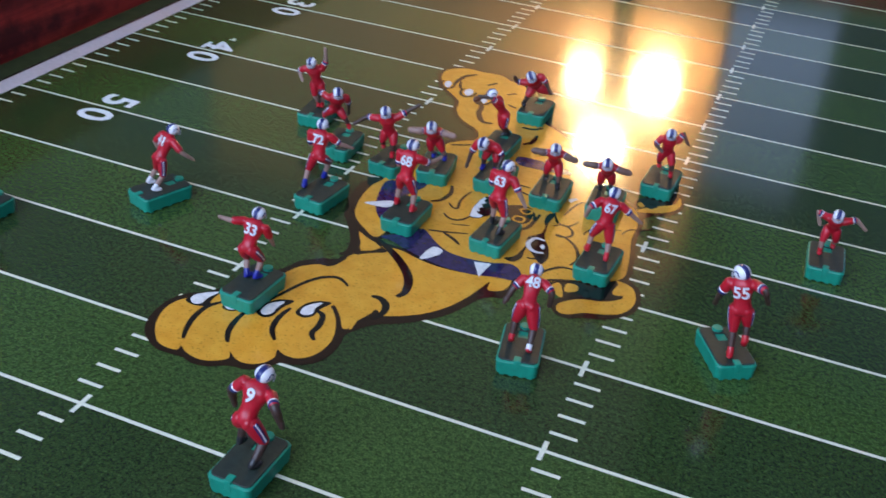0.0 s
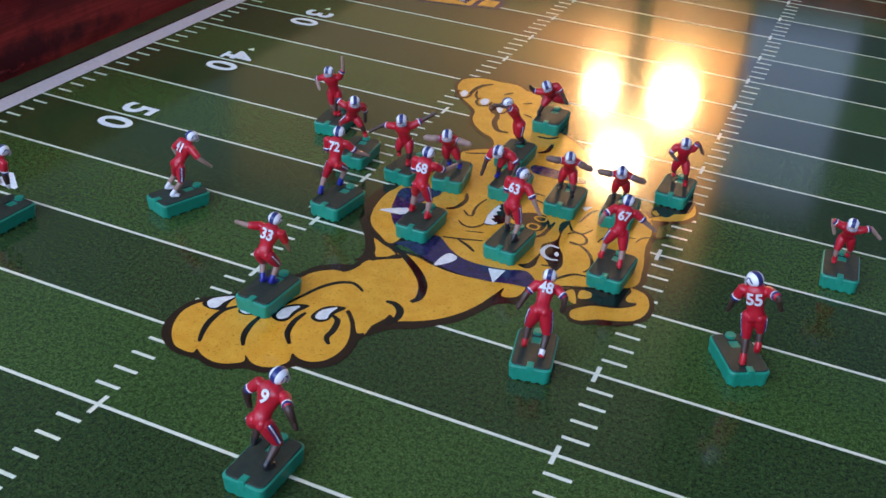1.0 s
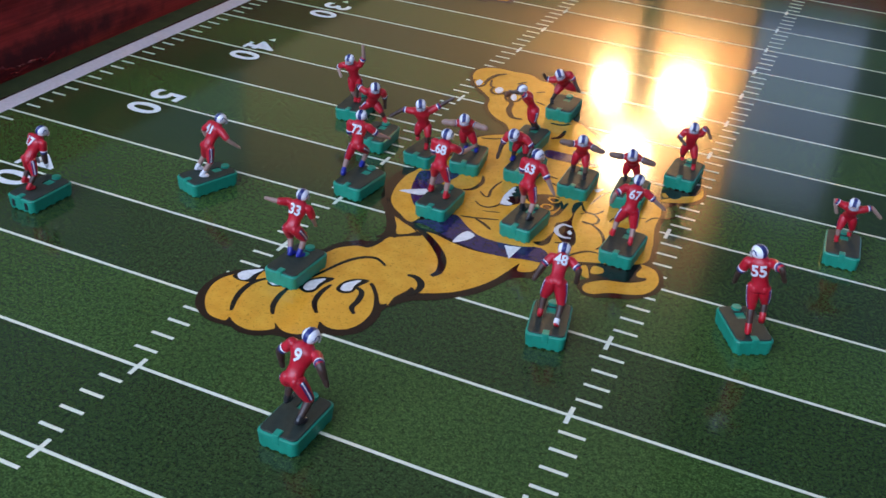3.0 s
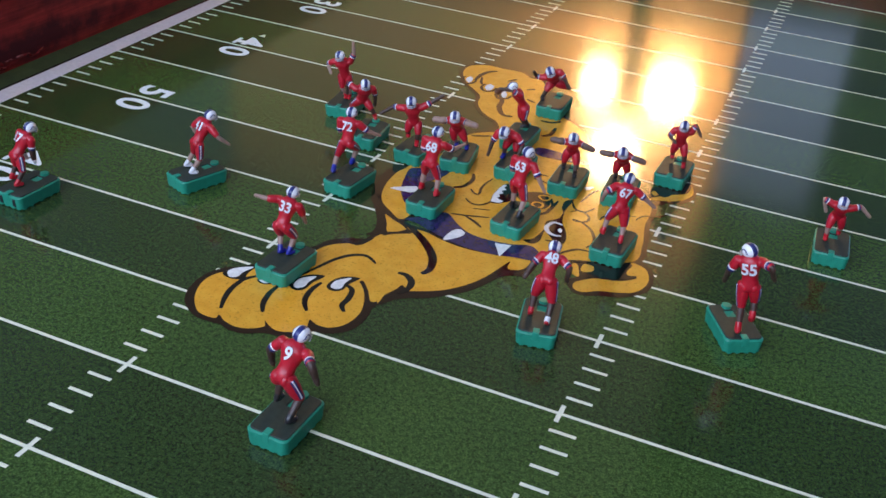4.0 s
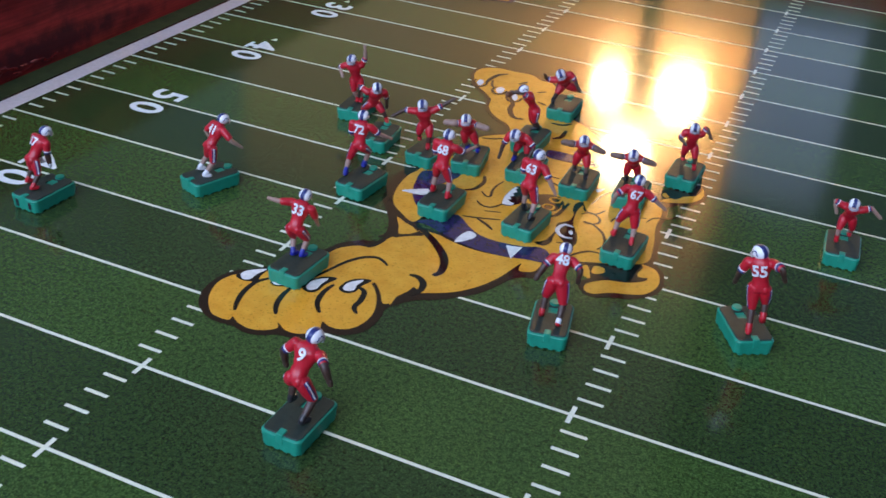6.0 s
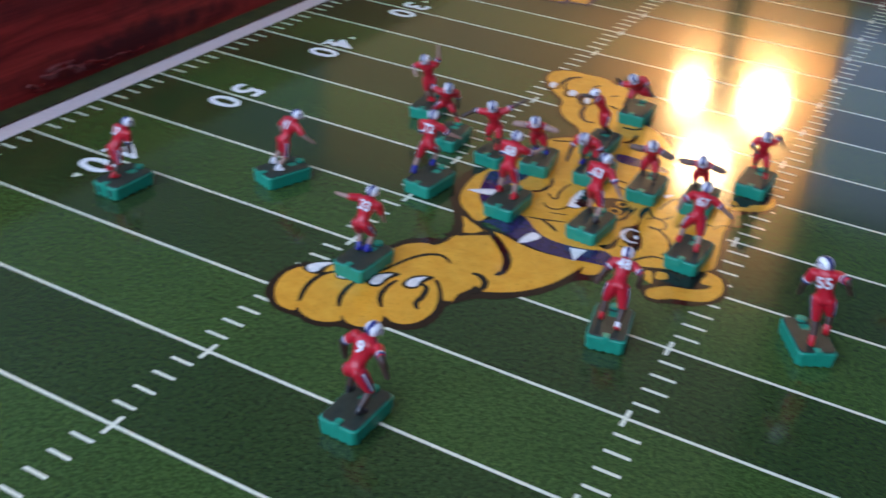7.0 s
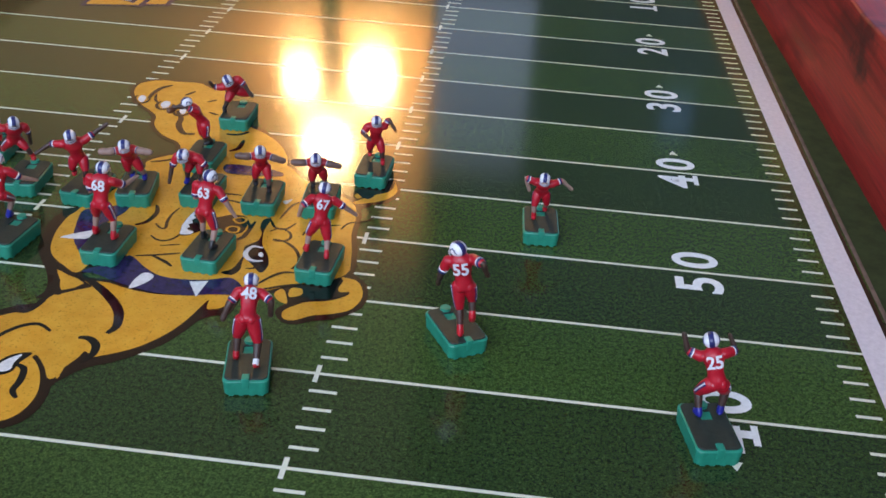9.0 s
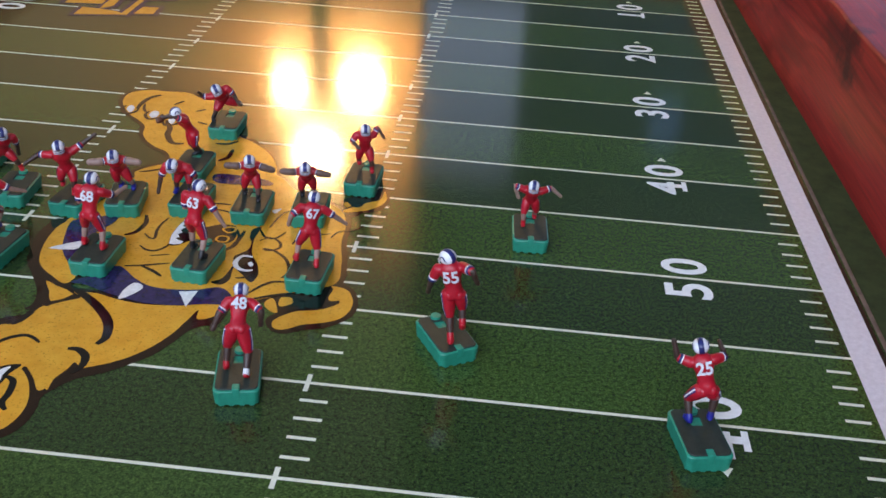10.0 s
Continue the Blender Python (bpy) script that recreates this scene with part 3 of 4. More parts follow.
    patch(ink, [(32.4, -18.7), (35.5, -13.9), (35.3, -6.6), (32.9, -1), (32.3, 7.7), (36.4, 10.8), (35.8, -0.5), (36.5, -8.5), (38.8, -18.5), (43.5, -26.7), (46.4, -35), (46.7, -40.8), (44.7, -45.3), (38.9, -38.8), (32.3, -30.8), (30.3, -22.2)], z_ink + 13 * step, 4)
    patch(ink, [(68.1, -53.6), (75.4, -56.5), (78.5, -51.7), (82.4, -45.6), (85.6, -46), (85.7, -52.7), (87.5, -55), (91.8, -54), (88.1, -59), (80.7, -62.6), (73.2, -65.2), (68.2, -67.4), (69.9, -60.3)], z_ink + 14 * step, 4)
    patch(ink, [(76, 53.3), (84.6, 54.3), (86.7, 48.9), (83.7, 43.9), (79, 46.5)], z_ink + 15 * step, 4)
    patch(ink, [(3, 2.8), (8.2, 6.1), (14.7, 10.1), (22.1, 9.3), (25.1, 2.3), (25.4, -6.4), (21.2, -10.6), (13.5, -7.8), (6.5, -4)], z_ink + 16 * step, 4)
    patch(ink, [(25.7, -48.4), (30.3, -43.8), (32.4, -29.8), (33.3, -37.5), (34.1, -45), (31.1, -50.2)], z_ink + 17 * step, 4)
    stroke(ink, [(-22.4, -7.6), (-18.2, -11.8), (-15.7, -10.9), (-17.2, -3.8), (-17.2, 4), (-15.7, 11.6)], 1.7, z_ink + 18 * step)
    stroke(ink, [(-20.5, -20.1), (-16, -23.8), (-10.8, -23.9), (-7.1, -19.4), (-5.9, -14.1)], 1.6, z_ink + 19 * step)
    stroke(ink, [(-12.2, -29.5), (-7.3, -27.9), (-2.5, -26.4)], 1.1, z_ink + 20 * step)
    stroke(ink, [(-20.9, -41.5), (-11.6, -39.1), (0.3, -34.7)], 1.6, z_ink + 21 * step)
    stroke(ink, [(-12.4, -39.9), (-4.9, -43.9), (0.3, -47.9)], 2.1, z_ink + 22 * step)
    stroke(ink, [(39, -3.7), (43.8, 0.5), (49.8, -3.4), (51, -9.5), (46.8, -12.8), (42.9, -12.5)], 1.6, z_ink + 23 * step)
    stroke(ink, [(42.6, -11.5), (48.6, -12.5), (55.7, -18.4), (60, -26.6), (61, -33.3), (59, -38.8)], 1.9, z_ink + 24 * step)
    stroke(ink, [(36.4, 8.5), (40.4, 1.3), (46.5, 0.3), (50.4, 7.7)], 1.7, z_ink + 25 * step)
    stroke(ink, [(28.6, 5.2), (27.6, -7), (26.4, -13), (22.7, -17.5)], 2.7, z_ink + 26 * step)
    stroke(ink, [(24, 6.1), (27.3, -2.1), (27, -10.3)], 1.7, z_ink + 27 * step)
    stroke(ink, [(46.3, -55.3), (51.2, -47.4), (56, -42.8), (62.3, -42)], 2, z_ink + 28 * step)
    stroke(ink, [(48.7, -60.6), (57.2, -55.8), (67, -51.5)], 2, z_ink + 29 * step)
    stroke(ink, [(36.5, -42.7), (40.7, -41.5), (43.9, -38.4)], 1.6, z_ink + 30 * step)
    stroke(ink, [(40.7, 10.9), (43.5, 26.5), (46.7, 31.9)], 1.7, z_ink + 31 * step)
    stroke(ink, [(56.8, -4.4), (58.3, 1.6), (65, 7.5), (74.6, 10.6)], 1.4, z_ink + 32 * step)
    stroke(ink, [(75.5, 6.1), (78.6, 13.7), (87, 17.7), (90.7, 23.3)], 1.4, z_ink + 33 * step)
    stroke(ink, [(-32.3, -11.1), (-27.5, -6.9), (-25.8, 3.5), (-28.6, 12.1)], 2.8, z_ink + 34 * step)
    stroke(ink, [(3.6, 32.9), (8, 33.3), (13.2, 32.9)], 1.7, z_ink + 35 * step)
    stroke(ink, [(6.3, 25.7), (11.4, 25.3), (15.9, 23.3)], 1.7, z_ink + 36 * step)
    stroke(ink, [(-86.1, 155.7), (-86.2, 166), (-84, 176.4), (-78.4, 182.8)], 3.6, z_ink + 37 * step)
    stroke(ink, [(-83.8, 164.8), (-80.9, 155.2), (-76.4, 149.5)], 2.1, z_ink + 38 * step)
    stroke(ink, [(-61, 140.9), (-54.7, 129.6), (-52.4, 118.3), (-45.6, 107.2), (-38.4, 107.6)], 4, z_ink + 39 * step)
    stroke(ink, [(-64.4, 167.6), (-59.8, 175.7)], 2.1, z_ink + 40 * step)
    stroke(ink, [(-46.7, 159.4), (-41.1, 164.4)], 2.1, z_ink + 41 * step)
    stroke(ink, [(-10.2, 87.8), (-5.9, 93.4), (-6, 105.3)], 3.2, z_ink + 42 * step)
    stroke(ink, [(-19.1, 112.1), (-11.4, 112.9), (-6.2, 118.3)], 2.6, z_ink + 43 * step)
    stroke(ink, [(-51.1, 63.4), (-45.1, 66), (-38.4, 70.1)], 1.9, z_ink + 44 * step)
    stroke(ink, [(-40.3, 143), (-33, 139.8)], 2, z_ink + 45 * step)
    stroke(ink, [(-94.9, 159.3), (-95.4, 152.3), (-90.9, 146.3), (-85.7, 149.3), (-84.9, 156.3)], 2.4, z_ink + 46 * step)
    stroke(ink, [(-76.6, 153.4), (-77.1, 146.4), (-72.6, 140.4), (-67.4, 143.4), (-66.6, 150.4)], 2.4, z_ink + 47 * step)
    stroke(ink, [(-62.3, 145.9), (-62.8, 138.9), (-58.3, 132.9), (-53.1, 135.9), (-52.3, 142.9)], 2.4, z_ink + 48 * step)
    patch(band, [(-23.6, -42.1), (-12.2, -51.4), (-3.3, -57.1), (7.3, -58.7), (21.2, -56.8), (31.2, -52.8), (38.2, -57.8), (40.6, -66.1), (27.2, -68.9), (16.2, -72.1), (1.1, -72.6), (-10.8, -70.2), (-23.4, -66), (-32.9, -62), (-40.5, -61.3), (-35.4, -55.7), (-28.9, -52.3)], z_band + 0 * step, 5)
    patch(band, [(-64.6, -2.2), (-56.9, 2.7), (-44.4, 9.1), (-42.2, 1.7), (-47.3, -12), (-48.1, -21.9), (-46.7, -33.4), (-48.1, -43.2), (-51.2, -41.1), (-57.7, -30.8), (-62.1, -17.3)], z_band + 1 * step, 5)
    patch(band, [(-6.5, 69.4), (9.9, 70.3), (26.8, 66.8), (28.8, 60.9), (13, 58.6), (-3.4, 58.7)], z_band + 2 * step, 4)
    patch(pale, [(-12.7, -71.5), (-12.8, -62.4), (-10.3, -56.3), (-5.5, -57.7), (-5, -61.8), (-8.4, -67.7)], z_pale + 0 * step, 3)
    patch(pale, [(13.4, -60.1), (22.2, -57.8), (20.7, -72.4)], z_pale + 1 * step, 1)
    patch(pale, [(-64.3, -32.1), (-59.6, -27.4), (-51.4, -22), (-49.1, -25.9), (-51.3, -31)], z_pale + 2 * step, 2)
    patch(pale, [(-94.4, -156.4), (-94, -152.7), (-90.9, -149.2), (-85.5, -145.8), (-87.4, -152.4), (-87.7, -157.7), (-90.9, -159.5)], z_pale + 3 * step, 4)
    patch(pale, [(-59.9, -149.8), (-59.7, -143), (-53.8, -137.7), (-54.5, -144.2), (-54.2, -148.6), (-56.8, -151.8)], z_pale + 4 * step, 4)
    patch(pale, [(-43.2, -142), (-43.1, -136), (-37.6, -130.1), (-38.3, -136), (-37.6, -140.9), (-40.3, -143.2)], z_pale + 5 * step, 4)
    patch(pale, [(-77, -154.5), (-75.2, -152.6), (-70.9, -154), (-73.7, -156)], z_pale + 6 * step, 3)
    patch(pale, [(-92.6, 154.0), (-92.2, 160.0), (-88.6, 158.2), (-87.2, 150.6), (-89.1, 148.9)], z_pale + 7 * step, 4)
    patch(pale, [(-74.8, 148.0), (-73.8, 154.1), (-69.6, 152.5), (-68.5, 145.0), (-71.3, 142.5)], z_pale + 8 * step, 4)
    patch(pale, [(-59.5, 140.9), (-60.0, 148.8), (-55.5, 142.7), (-54.6, 136.0), (-56.8, 136.2)], z_pale + 9 * step, 4)
    patch(pale, [(37.4, 30.5), (39.6, 32.4), (42.2, 34), (41.3, 30.2), (39.6, 27.4)], z_pale + 10 * step, 3)
    patch(pale, [(39.2, -28.5), (40.1, -26), (42, -28.4), (41.4, -30.9)], z_pale + 11 * step, 4)
    patch(pale, [(-6.3, -16.3), (-8, -6.8), (-7.6, 3), (-6.6, 8.2), (-4.9, 7.6), (-5.2, 3.9), (-3.2, 2.5), (-5.1, -0.5), (-3.1, -3.2), (-5.2, -5.4), (-3.3, -8.1), (-4.9, -9.7), (-2.7, -11.6), (0.3, -12.5), (-0.5, -15.4), (-3.4, -16.4)], z_pale + 12 * step, 1)
    stroke(pale, [(39.9, -21.6), (34.7, -21.3), (32.6, -26.2), (33.1, -30.1), (35.5, -33.6), (39.2, -35.2), (43.2, -34.1)], 2.6, z_pale + 13 * step)
    stroke(gold, [(16.1, -6.5), (17.5, -3.1), (21.9, -3.6), (22.4, -7.8), (20.3, -9.1), (17.8, -8.7)], 1.3, z_pale + 0 * step, True)
    stroke(gold, [(16.8, 4.7), (19.8, 7.5), (23.1, 6.8), (23.2, 3.2), (20.3, 1.3)], 1.3, z_pale + 1 * step, True)
    part("emblem_outline", rim, UMBER, field, "dark brown outline of the printed emblem")
    part("emblem_fill", gold, GOLD, field, "speckled mustard yellow printed emblem")
    part("emblem_creases", ink, INK, field, "dark creases in the printed emblem")
    part("emblem_band", band, NAVY, field, "navy band across the printed emblem")
    part("emblem_points", pale, IVORY, field, "white points on the printed emblem")


emblem()


def block_lettering():
    """Part of a large printed word, as plain slanted blocks in its colours."""
    dark, gold = bmesh.new(), bmesh.new()
    strokes = [
        [(-207.8, 339.9), (-208.2, 360.6), (-191.3, 359.8), (-176.7, 356.1), (-166.0, 349.3)],
        [(-165.6, 348.4), (-165.8, 394.4), (-170.4, 393.1), (-171.3, 350.5)],
        [(-161.1, 353.9), (-145.2, 357.2), (-146.6, 375.7), (-160.2, 374.1)],
        [(-227.2, 368.2), (-229.0, 386.0), (-196.5, 392.0), (-196.5, 372.9), (-212.3, 370.7)],
        [(-193.2, 360.4), (-185.1, 369.4), (-186.5, 392.5), (-194.2, 390.3), (-194.2, 371.3)],
    ]
    for j, pts in enumerate(strokes):
        cx, cy = sum(x for x, y in pts) / len(pts), sum(y for x, y in pts) / len(pts)
        for bm, grow, z in ((dark, 5.0, 0.00016), (gold, 0.0, 0.00024)):
            wide, deep = max(abs(x - cx) for x, y in pts), max(abs(y - cy) for x, y in pts)
            vs = [bm.verts.new(((cx + (x - cx) * (1 + grow / wide)) * MM, (cy + (y - cy) * (1 + grow / deep)) * MM, z + 0.0000017 * j)) for x, y in pts]
            face = bm.faces.new(vs)
            face.normal_update()
            if face.normal.z < 0:
                face.normal_flip()
    for i in range(1, 6):
        x, y = -176 + 3 * (i % 2), 372 + i * 52
        for bm, grow, z in ((dark, 5, 0.00020 + 0.000007 * i), (gold, 0, 0.00027 + 0.000007 * i)):
            for j, (dx, dy, w, d, slant) in enumerate(((-4, -24, 66, 13, 9), (-4, 8, 60, 13, 9), (-26, -8, 15, 34, 4), (20, -10, 15, 30, 5))):
                pts = [(x + dx - w / 2 - grow, y + dy - d / 2 - grow - slant), (x + dx + w / 2 + grow, y + dy - d / 2 - grow + slant), (x + dx + w / 2 + grow, y + dy + d / 2 + grow + slant), (x + dx - w / 2 - grow, y + dy + d / 2 + grow - slant)]
                vs = [bm.verts.new((px * MM, py * MM, z + 0.0000017 * j)) for px, py in pts]
                bm.faces.new(vs)
    part("lettering_outline", dark, NAVY, field, "dark purple outline of printed lettering")
    part("lettering_fill", gold, GOLD, field, "mustard yellow printed lettering blocks")


block_lettering()


# ---------- the wooden frame ----------
def rail(name, lo, hi, seed, label):
    """A stained plank with worn, slightly wavy edges."""
    bm = bmesh.new()
    long = 1 if hi[1] - lo[1] > hi[0] - lo[0] else 0
    box(bm, lo, hi)
    n = 90
    edges = [e for e in bm.edges if abs((e.verts[0].co - e.verts[1].co)[long]) > 0.3]
    bmesh.ops.bevel(bm, geom=edges, offset=0.0025, segments=3, profile=0.55, affect="EDGES")
    edges = [e for e in bm.edges if abs((e.verts[0].co - e.verts[1].co)[long]) > 0.3]
    bmesh.ops.subdivide_edges(bm, edges=edges, cuts=n, use_grid_fill=True)
    for v in bm.verts:
        p = v.co * 22 + Vector((seed, seed, seed))
        q = v.co * 90 + Vector((seed, 0, 0))
        d = noise.noise(p) * 0.0010 + noise.noise(q) * 0.0006
        v.co.z += d * (1.0 if v.co.z > 0.04 else 0.0)
        v.co[1 - long] += d * 0.4
    ob = new(name, mesh_of(name, bm, WOOD, True))
    return tagged(ob, label, "wooden frame", kind="structure")


east = rail("trim_east", (RIGHT_WALL, -END - 0.06, BED), (RIGHT_WALL + 0.075, END + 0.06, TOP + 0.003), 3.1, "red-stained rough wooden side rail with dark knots")
# this rail stands a little askew
east.matrix_basis = Matrix.Translation((RIGHT_WALL, 0, 0)) @ Matrix.Rotation(radians(1.18), 4, "Z") @ Matrix.Translation((-RIGHT_WALL, 0, 0))
west = rail("trim_west", (LEFT_WALL - 0.075, -END - 0.06, BED), (LEFT_WALL, END + 0.06, TOP), 8.4, "dark red stained wooden side rail, chipped at its edge")
rail("trim_north", (LEFT_WALL, END, BED), (RIGHT_WALL, END + 0.06, TOP - 0.002), 12.7, "red-stained wooden end rail")
rail("trim_south", (LEFT_WALL, -END - 0.06, BED), (RIGHT_WALL, -END, TOP - 0.002), 17.2, "red-stained wooden end rail")


def splinters(parent):
    """Torn, pale-edged chips along the foot of the rail."""
    rng = random.Random(5)
    for i in range(26):
        y = -0.085 + 0.004 * i + rng.uniform(-0.003, 0.003)
        big = math.exp(-((y + 0.050) / 0.035) ** 2)
        z = rng.uniform(0.0015, 0.006 + 0.011 * big)
        long, high, deep = rng.uniform(0.004, 0.010) * (0.6 + 0.6 * big), rng.uniform(0.0008, 0.002) * (0.6 + big), rng.uniform(0.0006, 0.0022)
        bm = bmesh.new()
        ring = []
        for k in range(7):
            a = 2 * math.pi * k / 7
            ring.append(bm.verts.new((0, long * math.cos(a) * rng.uniform(0.6, 1.2), high * math.sin(a) * rng.uniform(0.5, 1.3))))
        tips = [bm.verts.new((deep * rng.uniform(0.6, 1.2), long * rng.uniform(-0.5, 0.5), high * rng.uniform(0.1, 0.7))) for _ in range(2)]
        if tips[0].co.y > tips[1].co.y:
            tips.reverse()
        for k in range(7):
            a, b = ring[k], ring[(k + 1) % 7]
            tip = tips[1] if a.co.y + b.co.y > 0 else tips[0]
            bm.faces.new((a, b, tip))
        bmesh.ops.recalc_face_normals(bm, faces=bm.faces)
        part("splinter", bm, SPLINTER if rng.random() < 0.12 + 0.22 * big else WOOD, parent, at=pose(LEFT_WALL + 0.0003, y, z, rng.uniform(-25, 25), 0, 0))


splinters(west)


# ---------- the bases ----------
BW, BL, BH0, BH1 = 0.0193, 0.0306, 0.0009, 0.0081     # width, length, underside and rim height
PAD = BH1 + 0.0006


def rounded_prism(w, l, z0, z1, corner, bevel, taper=0.0):
    bm = bmesh.new()
    ring = []
    for cx, cy, a0 in ((1, 1, 0), (-1, 1, 90), (-1, -1, 180), (1, -1, 270)):
        for i in range(5):
            a = radians(a0 + 22.5 * i)
            ring.append((cx * (w / 2 - corner) + corner * math.cos(a), cy * (l / 2 - corner) + corner * math.sin(a)))
    levels = [(z0, -taper), (z1 - bevel, 0.0), (z1 - bevel * 0.3, -bevel * 0.35), (z1, -bevel)]
    rows = []
    for z, grow in levels:
        rows.append([bm.verts.new((x * (1 + grow / (w / 2)), y * (1 + grow / (l / 2)), z)) for x, y in ring])
    n = len(ring)
    for a, b in zip(rows, rows[1:]):
        for i in range(n):
            bm.faces.new((a[i], a[(i + 1) % n], b[(i + 1) % n], b[i]))
    bm.faces.new(rows[-1])
    bm.faces.new(rows[0][::-1])
    return bm


def slotted_pad():
    """The pad on top, with a square slot through it behind the dial."""
    bm = bmesh.new()
    w, l, z0 = BW - 0.0015, BL - 0.0019, BH1 - 0.0010

    def ring(w, l, y, corner, z):
        out = []
        for cx, cy, a0 in ((1, 1, 0), (-1, 1, 90), (-1, -1, 180), (1, -1, 270)):
            for i in range(5):
                a = radians(a0 + 22.5 * i)
                out.append(bm.verts.new((cx * (w / 2 - corner) + corner * math.cos(a), y + cy * (l / 2 - corner) + corner * math.sin(a), z)))
        return out

    slot = BL / 2 - 0.0088
    rows = [ring(w, l, 0, 0.0026, z0), ring(w, l, 0, 0.0026, PAD - 0.0003), ring(w - 0.0004, l - 0.0004, 0, 0.0025, PAD),
            ring(0.0054, 0.0060, slot, 0.0005, PAD), ring(0.0050, 0.0056, slot, 0.0005, PAD - 0.0002), ring(0.0050, 0.0056, slot, 0.0005, z0)]
    for a, b in zip(rows, rows[1:]):
        for i in range(20):
            j = (i + 1) % 20
            bm.faces.new((a[i], a[j], b[j], b[i]))
    return bm


def build_base():
    thing = new("figurine_base")
    tagged(thing, "green plastic game base with a dark olive top pad", "figurine base", "bases under the football figurines")
    part("body", rounded_prism(BW, BL, BH0, BH1, 0.0026, 0.0007, 0.0005), BASE_GREEN, thing)
    part("top_pad", slotted_pad(), BASE_PAD, thing, "dark olive textured pad with a slot")
    bm = bmesh.new()
    box(bm, (-0.0016, -BL / 2 - 0.0001, BH1 - 0.004), (0.0016, -BL / 2 + 0.0042, BH1 + 0.0011), 0.0004, 2)
    part("tab", bm, BASE_GREEN, thing, "small square green tab")
    bm = bmesh.new()
    bmesh.ops.create_cone(bm, cap_ends=True, segments=18, radius1=0.0027, radius2=0.0024, depth=0.0028)
    bmesh.ops.translate(bm, verts=bm.verts, vec=(0, BL / 2 - 0.0030, BH1 + 0.0004))
    part("dial", bm, BASE_GREEN, thing, "round green dial")
    foot = bmesh.new()
    box(foot, (-0.0011, -0.0007, 0.0), (0.0011, 0.0007, BH0 + 0.0006), 0.0003, 1)
    first = None
    for x, y, turn in [(sx * (BW / 2 - 0.0013), v, 90) for sx in (-1, 1) for v in (-0.0118, -0.0068, 0.0, 0.0068, 0.0118)] + [(u, sy * (BL / 2 - 0.0013), 0) for sy in (-1, 1) for u in (-0.0062, -0.0021, 0.0023, 0.0062)]:
        if first is None:
            first = part("prong", foot, BASE_GREEN, thing, at=pose(x, y, 0, 0, 0, turn))
        else:
            again(first, pose(x, y, 0, 0, 0, turn))
    return thing


# ---------- the figurines ----------
MATS = [JERSEY, HELMET, STRIPE, SKIN_DARK, SKIN_LIGHT, BOOT_RED, BOOT_BLUE, BOOT_BLACK, BOOT_WHITE, MASK, BALL, SKIN_MID]
RED, WHITE, BLUE, DARK, TAN, B_RED, B_BLUE, B_BLACK, B_WHITE, GREY, BROWN, MID = range(12)


def tube(bm, pts, radii, mat, seg=12, flat=1.0, domes=True):
    """A round limb through points, closed with domes."""
    pts = [Vector(p) for p in pts]
    path, rad = [], []
    a, b = pts[0], pts[-1]
    d0, d1 = (pts[1] - pts[0]).normalized(), (pts[-1] - pts[-2]).normalized()
    for u in (0.98, 0.75, 0.4) if domes else ():
        path.append(a - d0 * radii[0] * u)
        rad.append(radii[0] * math.sqrt(1 - u * u))
    path += pts
    rad += radii
    for u in (0.4, 0.75, 0.98) if domes else ():
        path.append(b + d1 * radii[-1] * u)
        rad.append(radii[-1] * math.sqrt(1 - u * u))
    rings = []
    ref = Vector((0.3, 0.9, 0.2))
    for i, p in enumerate(path):
        way = (path[min(i + 1, len(path) - 1)] - path[max(i - 1, 0)]).normalized()
        u = way.cross(ref)
        u = u.normalized() if u.length > 1e-4 else way.orthogonal().normalized()
        v = way.cross(u)
        rings.append([bm.verts.new(p + (u * math.cos(2 * math.pi * k / seg) + v * math.sin(2 * math.pi * k / seg) * flat) * rad[i]) for k in range(seg)])
    for r, q in zip(rings, rings[1:]):
        for k in range(seg):
            bm.faces.new((r[k], r[(k + 1) % seg], q[(k + 1) % seg], q[k])).material_index = mat
    bm.faces.new(rings[0][::-1]).material_index = mat
    bm.faces.new(rings[-1]).material_index = mat


def ball(bm, centre, size, mat, turn=None, u=14, v=10):
    m = Matrix.Translation(centre) @ (turn.to_4x4() if turn else Matrix.Identity(4)) @ Matrix.Diagonal((*size, 1))
    made = bmesh.ops.create_uvsphere(bm, u_segments=u, v_segments=v, radius=1.0, matrix=m)["verts"]
    for f in {f for q in made for f in q.link_faces}:
        f.material_index = mat


def joint(a, c, l1, l2, way):
    """The knee or elbow between two ends, bent towards a way; the far end comes nearer where it is out of reach."""
    a, c, way = Vector(a), Vector(c), Vector(way)
    d = c - a
    r = min(d.length, (l1 + l2) * 0.985)
    c = a + d.normalized() * r
    x = (l1 * l1 - l2 * l2 + r * r) / (2 * r)
    h = math.sqrt(max(l1 * l1 - x * x, 0.0))
    d.normalize()
    side = way - d * way.dot(d)
    return a + d * x + side.normalized() * h, c


